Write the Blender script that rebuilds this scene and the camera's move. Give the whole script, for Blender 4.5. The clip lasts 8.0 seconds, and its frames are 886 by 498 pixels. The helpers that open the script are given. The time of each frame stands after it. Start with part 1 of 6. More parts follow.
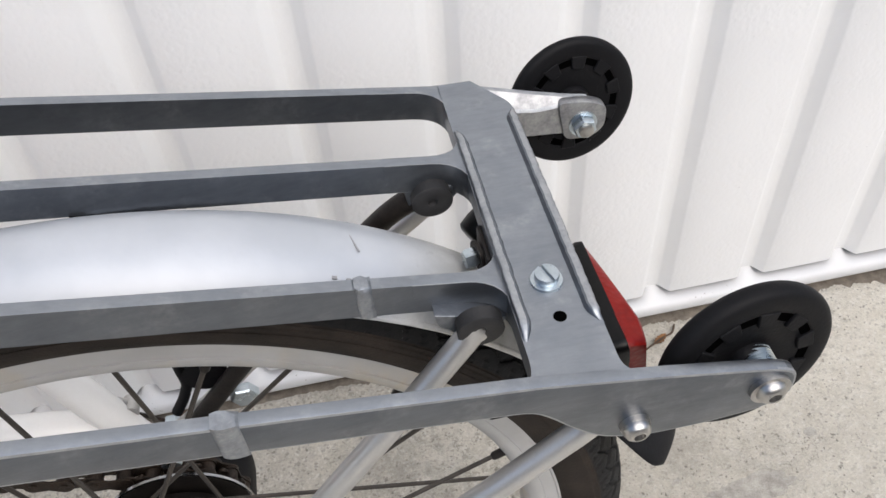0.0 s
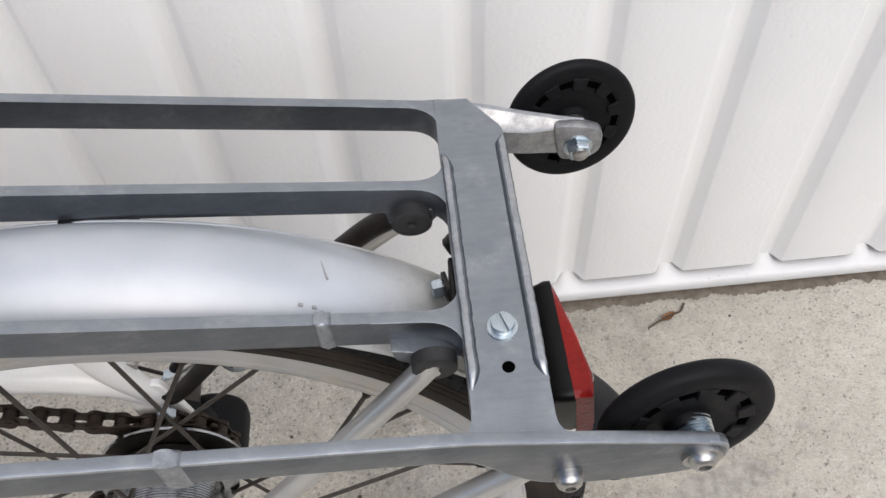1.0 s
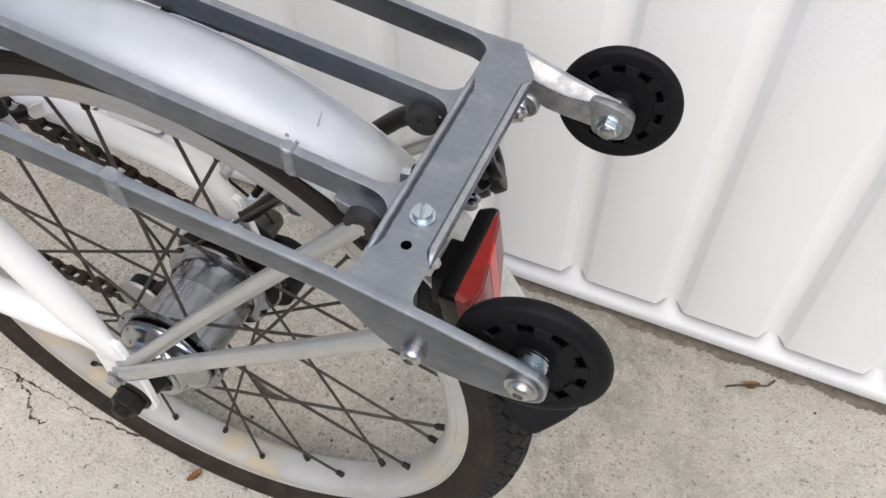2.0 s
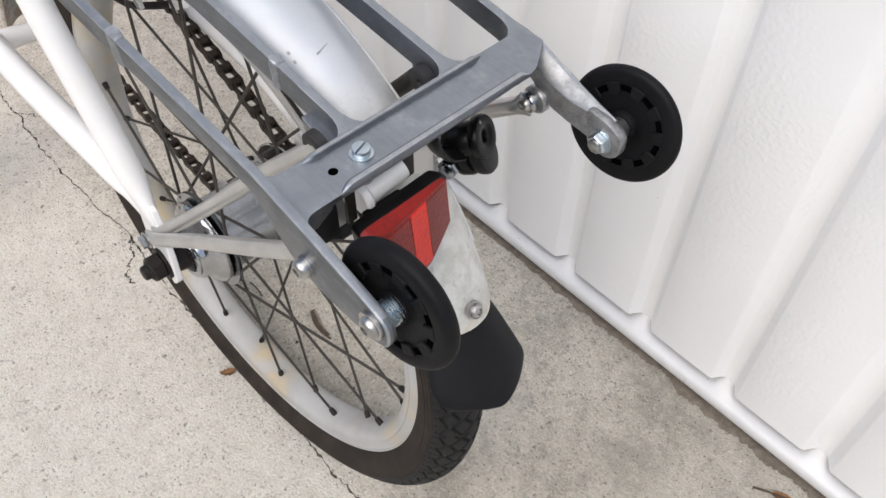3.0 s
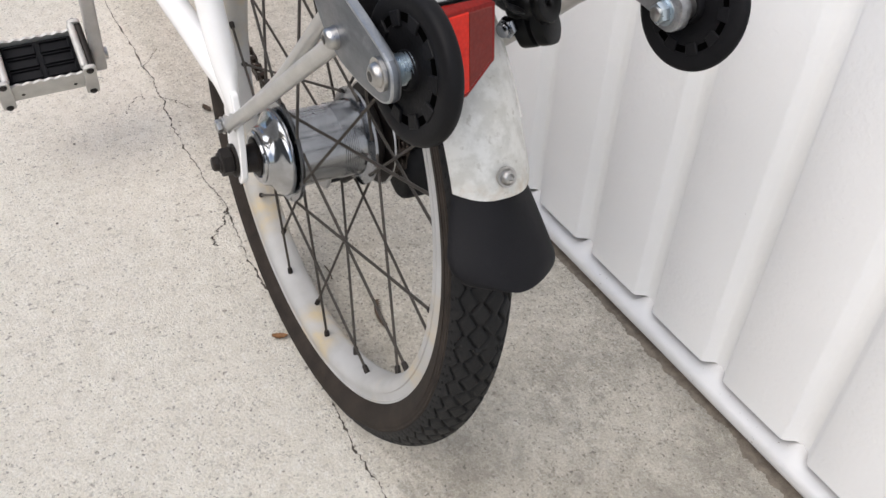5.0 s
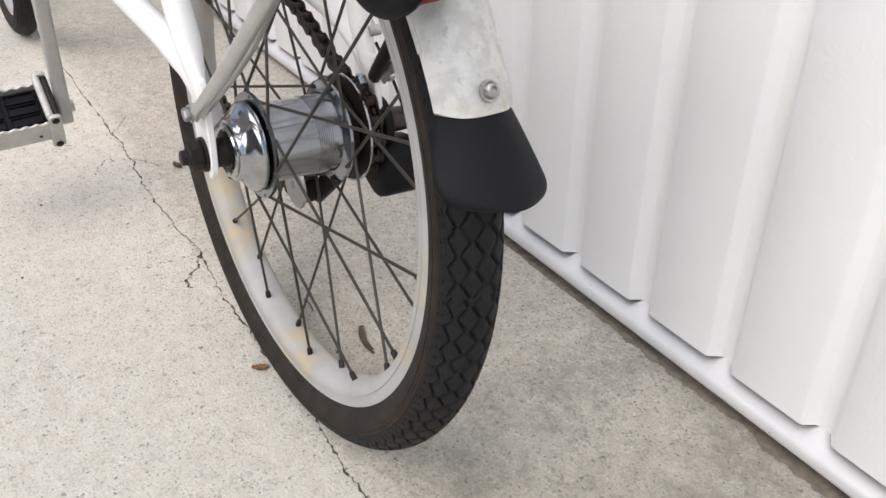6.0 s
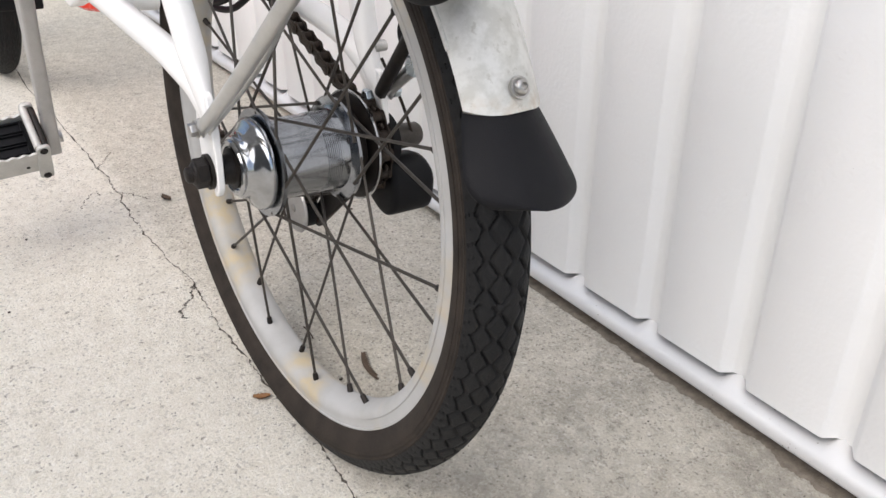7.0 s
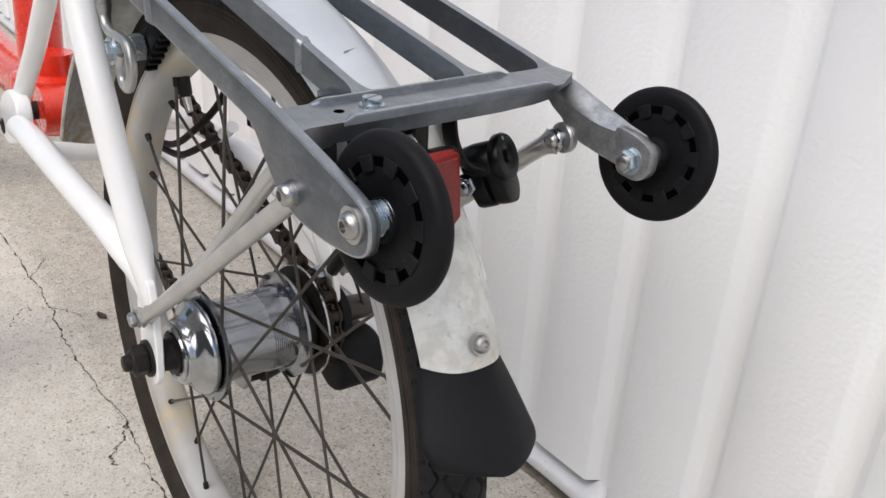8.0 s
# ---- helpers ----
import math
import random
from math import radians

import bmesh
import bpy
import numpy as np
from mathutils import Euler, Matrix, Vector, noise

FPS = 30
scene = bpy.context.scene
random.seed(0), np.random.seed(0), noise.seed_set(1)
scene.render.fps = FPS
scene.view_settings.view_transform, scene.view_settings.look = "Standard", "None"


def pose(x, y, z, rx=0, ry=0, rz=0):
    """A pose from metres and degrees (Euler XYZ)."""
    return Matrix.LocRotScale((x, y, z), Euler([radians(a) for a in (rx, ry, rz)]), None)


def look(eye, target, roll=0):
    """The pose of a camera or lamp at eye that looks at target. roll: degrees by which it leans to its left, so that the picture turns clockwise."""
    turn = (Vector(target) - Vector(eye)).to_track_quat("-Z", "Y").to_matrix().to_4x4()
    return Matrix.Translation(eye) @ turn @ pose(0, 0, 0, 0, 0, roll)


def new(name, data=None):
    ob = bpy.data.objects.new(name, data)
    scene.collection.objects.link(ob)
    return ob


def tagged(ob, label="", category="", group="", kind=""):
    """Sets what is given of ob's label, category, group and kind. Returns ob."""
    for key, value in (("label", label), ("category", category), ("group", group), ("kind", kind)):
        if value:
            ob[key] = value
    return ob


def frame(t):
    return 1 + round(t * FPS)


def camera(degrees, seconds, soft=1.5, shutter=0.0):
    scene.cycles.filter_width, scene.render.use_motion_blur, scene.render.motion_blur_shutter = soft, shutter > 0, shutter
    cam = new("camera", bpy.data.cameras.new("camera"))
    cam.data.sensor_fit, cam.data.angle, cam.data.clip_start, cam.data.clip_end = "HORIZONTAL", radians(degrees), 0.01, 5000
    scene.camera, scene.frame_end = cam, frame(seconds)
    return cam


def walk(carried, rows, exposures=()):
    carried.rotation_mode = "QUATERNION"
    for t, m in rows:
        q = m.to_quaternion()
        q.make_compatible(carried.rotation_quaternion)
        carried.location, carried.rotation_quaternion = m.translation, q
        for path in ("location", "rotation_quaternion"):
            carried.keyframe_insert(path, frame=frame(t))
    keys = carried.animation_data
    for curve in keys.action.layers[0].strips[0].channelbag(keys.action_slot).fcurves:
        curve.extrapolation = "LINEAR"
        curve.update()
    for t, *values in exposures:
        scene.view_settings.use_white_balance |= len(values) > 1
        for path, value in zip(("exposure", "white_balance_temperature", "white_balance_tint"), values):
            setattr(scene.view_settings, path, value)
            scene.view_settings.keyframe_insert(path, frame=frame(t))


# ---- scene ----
from mathutils.geometry import tessellate_polygon

cam = camera(55.74, 8.0)
PATH = [
    (0, (0.10854, -0.10550, 0.58595), (0.15571, 0.22906, 0.21738), -4.78),
    (0.1, (0.10755, -0.10578, 0.59319), (0.14330, 0.19323, 0.25880), -4.95),
    (0.2, (0.10754, -0.10179, 0.59893), (0.13753, 0.19102, 0.25855), -4.69),
    (0.3, (0.10822, -0.09665, 0.60557), (0.13390, 0.19157, 0.26094), -4.64),
    (0.4, (0.11022, -0.09143, 0.61140), (0.13205, 0.19512, 0.26512), -4.45),
    (0.5, (0.11285, -0.08517, 0.61500), (0.13438, 0.23100, 0.22825), -3.96),
    (0.7, (0.11832, -0.08226, 0.61892), (0.13517, 0.19814, 0.26736), -3.51),
    (0.8, (0.12239, -0.08387, 0.61849), (0.13746, 0.19163, 0.26299), -3.33),
    (0.9, (0.12913, -0.08344, 0.61680), (0.14198, 0.18820, 0.25827), -3.60),
    (1, (0.13789, -0.08456, 0.61654), (0.15038, 0.21316, 0.21504), -3.52),
    (1.1, (0.14789, -0.08771, 0.61729), (0.15554, 0.17753, 0.25385), -3.47),
    (1.2, (0.15908, -0.09412, 0.61697), (0.15619, 0.16907, 0.25197), -3.92),
    (1.3, (0.17235, -0.10394, 0.61579), (0.15157, 0.15638, 0.24931), -4.27),
    (1.4, (0.18727, -0.11370, 0.61558), (0.14611, 0.14460, 0.24941), -4.54),
    (1.5, (0.20159, -0.12073, 0.61905), (0.13620, 0.16310, 0.21265), -4.02),
    (1.7, (0.22218, -0.12707, 0.62485), (0.13038, 0.15755, 0.22415), -2.21),
    (2.8, (0.31959, -0.08459, 0.62788), (0.11199, 0.13399, 0.22897), -1.01),
    (3, (0.34791, -0.08387, 0.62349), (0.12045, 0.12731, 0.23149), 0.17),
    (3.2, (0.36158, -0.08433, 0.61958), (0.14751, 0.09717, 0.26782), 0.11),
    (3.3, (0.36392, -0.08589, 0.61759), (0.14478, 0.08765, 0.26494), -0.33),
    (3.5, (0.36919, -0.08817, 0.61077), (0.11740, 0.09480, 0.21946), -0.02),
    (3.7, (0.38341, -0.08740, 0.60724), (0.14906, 0.07197, 0.25770), 1.01),
    (3.8, (0.39484, -0.08601, 0.60654), (0.15603, 0.07070, 0.25882), 1.62),
    (3.9, (0.40570, -0.08401, 0.60271), (0.15933, 0.06743, 0.25794), 1.89),
    (4, (0.41220, -0.08178, 0.59394), (0.13309, 0.08667, 0.21483), 2.99),
    (4.2, (0.41501, -0.07740, 0.57634), (0.12623, 0.09225, 0.20509), 3.15),
    (5.3, (0.45891, -0.10697, 0.49673), (0.11912, 0.09773, 0.19236), 2.07),
    (5.5, (0.46533, -0.10774, 0.47948), (0.11863, 0.10599, 0.18946), 1.57),
    (5.7, (0.46712, -0.10980, 0.46447), (0.15100, 0.08833, 0.21285), 0.74),
    (5.8, (0.46741, -0.11161, 0.45650), (0.15016, 0.08788, 0.20739), 0.33),
    (6, (0.46703, -0.11593, 0.44039), (0.11109, 0.10526, 0.16766), -0.55),
    (6.2, (0.46711, -0.12058, 0.43027), (0.14640, 0.07968, 0.18627), -0.63),
    (6.5, (0.46735, -0.12650, 0.42337), (0.10655, 0.10286, 0.16410), -0.94),
    (6.7, (0.46414, -0.13158, 0.42034), (0.13811, 0.07745, 0.19119), -1.32),
    (6.8, (0.46042, -0.13385, 0.41928), (0.13443, 0.07725, 0.19199), -1.27),
    (7, (0.45314, -0.13541, 0.41981), (0.09448, 0.10629, 0.16893), -0.62),
    (7.2, (0.44293, -0.13325, 0.42300), (0.12848, 0.09691, 0.19796), 0.84),
    (7.3, (0.43795, -0.13063, 0.42756), (0.12539, 0.10361, 0.20408), 1.26),
    (7.5, (0.42823, -0.12479, 0.43700), (0.08209, 0.14092, 0.19289), 1.86),
    (7.7, (0.41921, -0.11898, 0.45307), (0.10638, 0.12477, 0.24042), 2.41),
    (7.8, (0.41434, -0.11578, 0.46290), (0.10086, 0.13063, 0.25431), 2.63),
    (8, (0.40745, -0.11144, 0.48475), (0.05619, 0.16594, 0.26186), 3.05),
]
walk(cam, [(t, look(eye, target, roll)) for t, eye, target, roll in PATH], [(0.0, 0.17), (0.5, 0.06), (1.5, 0.11), (3.0, 0.22), (3.5, 0.21), (4.0, 0.15), (5.5, 0.28), (6.5, 0.33), (7.0, 0.34), (7.5, 0.2), (8.0, 0.1)])

# ---- light ----
world = bpy.data.worlds.new("sky_world")
scene.world = world
world.use_nodes = True
wn = world.node_tree
wn.nodes.clear()
w_out = wn.nodes.new("ShaderNodeOutputWorld")
w_bg = wn.nodes.new("ShaderNodeBackground")
w_sky = wn.nodes.new("ShaderNodeTexSky")
w_sky.sky_type = "NISHITA"
w_sky.sun_disc = False
SUN_DIR = Vector((0.20, -0.57, 0.80)).normalized()
w_sky.sun_elevation = math.asin(SUN_DIR.z)
w_sky.sun_rotation = math.atan2(SUN_DIR.x, SUN_DIR.y)
w_sky.air_density, w_sky.dust_density, w_sky.ozone_density = 1.0, 3.0, 1.0
w_bg.inputs["Strength"].default_value = 0.15
wn.links.new(w_sky.outputs[0], w_bg.inputs[0])
wn.links.new(w_bg.outputs[0], w_out.inputs[0])
sun_data = bpy.data.lights.new("sun", "SUN")
sun_data.energy, sun_data.angle, sun_data.color = 1.75, radians(75), (1.0, 0.985, 0.965)
sun = new("sun", sun_data)
sun.matrix_world = look(SUN_DIR * 20, (0, 0, 0))


# ---- materials ----
def nodes_of(name):
    m = bpy.data.materials.new(name)
    m.use_nodes = True
    nt = m.node_tree
    return m, nt, nt.nodes["Principled BSDF"]


def noise_fac(nt, scale, detail=4, lo=0.35, hi=0.65, rough=0.55, vec=None):
    n = nt.nodes.new("ShaderNodeTexNoise")
    n.inputs["Scale"].default_value, n.inputs["Detail"].default_value = scale, detail
    n.inputs["Roughness"].default_value = rough
    if vec is None:
        tc = nt.nodes.new("ShaderNodeTexCoord")
        vec = tc.outputs["Object"]
    nt.links.new(vec, n.inputs["Vector"])
    r = nt.nodes.new("ShaderNodeMapRange")
    r.inputs["From Min"].default_value, r.inputs["From Max"].default_value = lo, hi
    nt.links.new(n.outputs["Fac"], r.inputs["Value"])
    return r.outputs["Result"]


def mixed(nt, fac, a, b):
    m = nt.nodes.new("ShaderNodeMix")
    m.data_type = "RGBA"
    if hasattr(fac, "links"):
        nt.links.new(fac, m.inputs[0])
    else:
        m.inputs[0].default_value = fac
    for sock, v in ((m.inputs[6], a), (m.inputs[7], b)):
        if hasattr(v, "links"):
            nt.links.new(v, sock)
        else:
            sock.default_value = (*v, 1)
    return m.outputs[2]


def times(nt, a, b, op="MULTIPLY"):
    m = nt.nodes.new("ShaderNodeMath")
    m.operation = op
    m.use_clamp = True
    for sock, v in ((m.inputs[0], a), (m.inputs[1], b)):
        if hasattr(v, "links"):
            nt.links.new(v, sock)
        else:
            sock.default_value = v
    return m.outputs[0]


def bump(nt, bsdf, height, strength, distance):
    b = nt.nodes.new("ShaderNodeBump")
    b.inputs["Strength"].default_value, b.inputs["Distance"].default_value = strength, distance
    nt.links.new(height, b.inputs["Height"])
    nt.links.new(b.outputs[0], bsdf.inputs["Normal"])


def surface(name, light, dark, rough=0.5, metal=0.0, big=25, fine=400, amount=0.6, relief=0.15, depth=0.0004, rough2=None, coat=0.0, spec=0.5):
    """Two colours in large patches and fine grain, with uneven gloss and slight relief."""
    m, nt, b = nodes_of(name)
    large, small = noise_fac(nt, big, 5), noise_fac(nt, fine, 3, 0.3, 0.7)
    both = times(nt, times(nt, large, 0.65), times(nt, small, 0.35), "ADD")
    nt.links.new(mixed(nt, times(nt, both, amount), light, dark), b.inputs["Base Color"])
    r = nt.nodes.new("ShaderNodeMapRange")
    r.inputs["To Min"].default_value, r.inputs["To Max"].default_value = rough, rough2 or min(1, rough + 0.12)
    nt.links.new(both, r.inputs["Value"])
    nt.links.new(r.outputs[0], b.inputs["Roughness"])
    b.inputs["Metallic"].default_value = metal
    b.inputs["Coat Weight"].default_value = coat
    b.inputs["Specular IOR Level"].default_value = spec
    bump(nt, b, small, relief, depth)
    return m


def rub_and_light(name, light, dark, bare, rough):
    """Grey alloy with a soft mottle, fine rub marks along it and small bare patches."""
    m, nt, b = nodes_of(name)
    tc = nt.nodes.new("ShaderNodeTexCoord")
    mp = nt.nodes.new("ShaderNodeMapping")
    mp.inputs["Rotation"].default_value = (0, 0.28, 0.1)
    mp.inputs["Scale"].default_value = (0.22, 1, 1)
    nt.links.new(tc.outputs["Object"], mp.inputs["Vector"])
    mottle, streak, small = noise_fac(nt, 60, 6, 0.3, 0.72, 0.6), noise_fac(nt, 520, 5, 0.36, 0.66, 0.65, mp.outputs[0]), noise_fac(nt, 1300, 3, 0.3, 0.7)
    both = times(nt, times(nt, mottle, 0.65), times(nt, streak, 0.3), "ADD")
    col = mixed(nt, both, light, dark)
    patch = times(nt, noise_fac(nt, 70, 5, 0.50, 0.74, 0.6), noise_fac(nt, 420, 4, 0.30, 0.70))
    nt.links.new(mixed(nt, times(nt, patch, 0.5), col, bare), b.inputs["Base Color"])
    r = nt.nodes.new("ShaderNodeMapRange")
    r.inputs["To Min"].default_value, r.inputs["To Max"].default_value = rough, rough + 0.16
    nt.links.new(both, r.inputs["Value"])
    nt.links.new(r.outputs[0], b.inputs["Roughness"])
    b.inputs["Metallic"].default_value = 0.85
    bump(nt, b, times(nt, small, streak, "ADD"), 0.12, 0.0002)
    return m


M_RACK = rub_and_light("grey_alloy", (0.170, 0.185, 0.206), (0.118, 0.130, 0.147), (0.34, 0.35, 0.365), 0.30)
# Lighter copy of the grey alloy: skylight on upward faces put into colour.
M_RACK_LIT = rub_and_light("rubbed_lit_grey_alloy", (0.310, 0.332, 0.360), (0.220, 0.239, 0.264), (0.52, 0.53, 0.54), 0.28)
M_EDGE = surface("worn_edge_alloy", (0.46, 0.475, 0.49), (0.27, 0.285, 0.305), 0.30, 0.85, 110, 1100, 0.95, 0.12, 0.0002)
M_CAST = surface("scuffed_alloy", (0.45, 0.455, 0.46), (0.22, 0.225, 0.235), 0.36, 0.85, 160, 900, 0.95, 0.1, 0.0002)
M_WELD = surface("ground_weld", (0.36, 0.38, 0.405), (0.22, 0.237, 0.26), 0.32, 0.85, 300, 900, 0.9, 0.3, 0.0004)
M_STAY = surface("silver_paint", (0.58, 0.575, 0.56), (0.46, 0.455, 0.44), 0.28, 0.75, 60, 1200, 0.6, 0.06, 0.0002)
M_WHITE = surface("white_paint", (0.88, 0.88, 0.875), (0.78, 0.775, 0.75), 0.28, 0.0, 30, 700, 0.5, 0.06, 0.0002, coat=0.5)
M_RED = surface("red_paint", (0.72, 0.035, 0.012), (0.55, 0.02, 0.01), 0.22, 0.0, 20, 400, 0.5, 0.05, 0.0002, coat=0.6)
M_BLACK = surface("black_plastic", (0.004, 0.004, 0.005), (0.009, 0.009, 0.010), 0.5, 0.0, 60, 900, 0.8, 0.2, 0.0003, spec=0.16)
M_FLAP = surface("black_rubber_sheet", (0.004, 0.004, 0.005), (0.008, 0.008, 0.010), 0.55, 0.0, 30, 1500, 0.8, 0.35, 0.0003, spec=0.2)
M_TYRE = surface("tyre_rubber", (0.005, 0.0055, 0.0065), (0.014, 0.0135, 0.0135), 0.58, 0.0, 40, 900, 0.9, 0.3, 0.0004, spec=0.25)
M_WALLRUB = surface("tyre_sidewall", (0.018, 0.0155, 0.0135), (0.050, 0.040, 0.033), 0.75, 0.0, 60, 1200, 0.9, 0.3, 0.0003, spec=0.15)
M_CHROME = surface("chrome", (0.50, 0.51, 0.525), (0.28, 0.28, 0.285), 0.10, 1.0, 90, 700, 0.8, 0.01, 0.00005, rough2=0.22)
M_STEEL = surface("stainless_steel", (0.50, 0.49, 0.475), (0.34, 0.33, 0.31), 0.26, 1.0, 150, 1500, 0.7, 0.06, 0.0001, rough2=0.4)
M_ZINC = surface("zinc_plate", (0.58, 0.64, 0.68), (0.38, 0.44, 0.48), 0.22, 1.0, 200, 1500, 0.7, 0.1, 0.0001, rough2=0.4)
M_HUB = surface("dull_hub_plating", (0.36, 0.375, 0.40), (0.21, 0.22, 0.235), 0.12, 1.0, 40, 900, 0.8, 0.03, 0.0001, rough2=0.28)
M_DARKSTEEL = surface("tarnished_steel", (0.036, 0.032, 0.028), (0.085, 0.074, 0.064), 0.45, 0.5, 90, 1200, 0.9, 0.25, 0.0002)
M_CHAIN = surface("oily_chain", (0.016, 0.0135, 0.0115), (0.052, 0.036, 0.026), 0.42, 0.6, 150, 900, 0.9, 0.4, 0.0003)
M_NUT = surface("blackened_steel", (0.010, 0.009, 0.009), (0.032, 0.026, 0.022), 0.45, 0.3, 150, 900, 0.8, 0.3, 0.0002, spec=0.3)
M_CRANK = surface("crank_alloy", (0.50, 0.49, 0.48), (0.36, 0.35, 0.34), 0.38, 0.6, 50, 900, 0.7, 0.15, 0.0002)
M_LEAF = surface("dry_leaf", (0.30, 0.15, 0.055), (0.14, 0.065, 0.03), 0.7, 0.0, 150, 900, 0.9, 0.5, 0.0006)
M_TWIG = surface("dry_twig", (0.11, 0.075, 0.05), (0.05, 0.035, 0.025), 0.8, 0.0, 150, 900, 0.9, 0.5, 0.0006)
M_DIRT_SHADE = surface("dark_dirt_and_shade", (0.10, 0.085, 0.068), (0.04, 0.034, 0.028), 0.9, 0.0, 60, 900, 0.9, 0.5, 0.0005)
M_STICKER = surface("plain_bar_grey", (0.30, 0.30, 0.31), (0.24, 0.24, 0.25), 0.5, 0.0, 60, 900, 0.5, 0.05, 0.0001)


def rim_material():
    m, nt, b = nodes_of("rim_silver_paint")
    large, small = noise_fac(nt, 30, 5), noise_fac(nt, 700, 3, 0.3, 0.7)
    base = mixed(nt, times(nt, large, 0.7), (0.43, 0.43, 0.425), (0.33, 0.325, 0.31))
    rust = times(nt, noise_fac(nt, 16, 4, 0.48, 0.62), noise_fac(nt, 90, 5, 0.30, 0.6))
    nt.links.new(mixed(nt, times(nt, rust, 0.62), base, (0.52, 0.40, 0.20)), b.inputs["Base Color"])
    b.inputs["Roughness"].default_value, b.inputs["Metallic"].default_value = 0.6, 0.0
    bump(nt, b, small, 0.1, 0.0002)
    return m


def guard_material():
    """Silver paint; water marks and grime on the tail below the crossbar."""
    m, nt, b = nodes_of("mudguard_silver")
    tc = nt.nodes.new("ShaderNodeTexCoord")
    sep = nt.nodes.new("ShaderNodeSeparateXYZ")
    nt.links.new(tc.outputs["Object"], sep.inputs[0])
    low = nt.nodes.new("ShaderNodeMapRange")
    low.inputs["From Min"].default_value, low.inputs["From Max"].default_value = 0.395, 0.37
    nt.links.new(sep.outputs["Z"], low.inputs["Value"])
    tip = nt.nodes.new("ShaderNodeMapRange")
    tip.inputs["From Min"].default_value, tip.inputs["From Max"].default_value = 0.3035, 0.2925
    nt.links.new(sep.outputs["Z"], tip.inputs["Value"])
    clean = mixed(nt, noise_fac(nt, 35, 4), (0.49, 0.515, 0.55), (0.43, 0.455, 0.49))
    blot = noise_fac(nt, 110, 6, 0.42, 0.60, 0.65)
    dull = mixed(nt, blot, (0.66, 0.655, 0.62), (0.54, 0.535, 0.495))
    dull = mixed(nt, times(nt, noise_fac(nt, 260, 4, 0.62, 0.70), 0.5), dull, (0.33, 0.31, 0.26))
    col = mixed(nt, low.outputs[0], clean, dull)
    rust = times(nt, tip.outputs[0], noise_fac(nt, 160, 5, 0.42, 0.6))
    nt.links.new(mixed(nt, times(nt, rust, 0.62), col, (0.42, 0.27, 0.13)), b.inputs["Base Color"])
    r = nt.nodes.new("ShaderNodeMapRange")
    r.inputs["To Min"].default_value, r.inputs["To Max"].default_value = 0.46, 0.55
    nt.links.new(low.outputs[0], r.inputs["Value"])
    nt.links.new(r.outputs[0], b.inputs["Roughness"])
    b.inputs["Metallic"].default_value = 0.25
    b.inputs["Coat Weight"].default_value, b.inputs["Coat Roughness"].default_value = 0.3, 0.22
    bump(nt, b, noise_fac(nt, 500, 3, 0.3, 0.7), 0.06, 0.0002)
    return m


def wall_material():
    """White paint over a stucco-embossed sheet, with a few dirt specks."""
    m, nt, b = nodes_of("white_embossed_sheet")
    tc = nt.nodes.new("ShaderNodeTexCoord")
    mp = nt.nodes.new("ShaderNodeMapping")
    mp.inputs["Scale"].default_value = (1, 0.6, 1)
    nt.links.new(tc.outputs["Object"], mp.inputs["Vector"])
    emboss = noise_fac(nt, 300, 1.5, 0.30, 0.75, 0.4, mp.outputs[0])
    patch = noise_fac(nt, 16, 3, 0.20, 0.62)
    b2 = times(nt, emboss, patch)
    base = mixed(nt, noise_fac(nt, 5, 4), (0.85, 0.86, 0.865), (0.81, 0.82, 0.825))
    speck = times(nt, noise_fac(nt, 330, 2, 0.775, 0.80), noise_fac(nt, 31, 2, 0.5, 0.6))
    nt.links.new(mixed(nt, speck, base, (0.10, 0.09, 0.08)), b.inputs["Base Color"])
    b.inputs["Roughness"].default_value = 0.42
    bump(nt, b, b2, 0.26, 0.0009)
    return m


def plain_white_material():
    m, nt, b = nodes_of("white_rail_paint")
    base = mixed(nt, noise_fac(nt, 12, 4), (0.66, 0.665, 0.67), (0.59, 0.595, 0.60))
    dirt = times(nt, noise_fac(nt, 420, 2, 0.705, 0.735), noise_fac(nt, 24, 2, 0.45, 0.6))
    nt.links.new(mixed(nt, dirt, base, (0.14, 0.11, 0.08)), b.inputs["Base Color"])
    b.inputs["Roughness"].default_value = 0.35
    bump(nt, b, noise_fac(nt, 90, 3, 0.3, 0.7), 0.05, 0.0006)
    return m


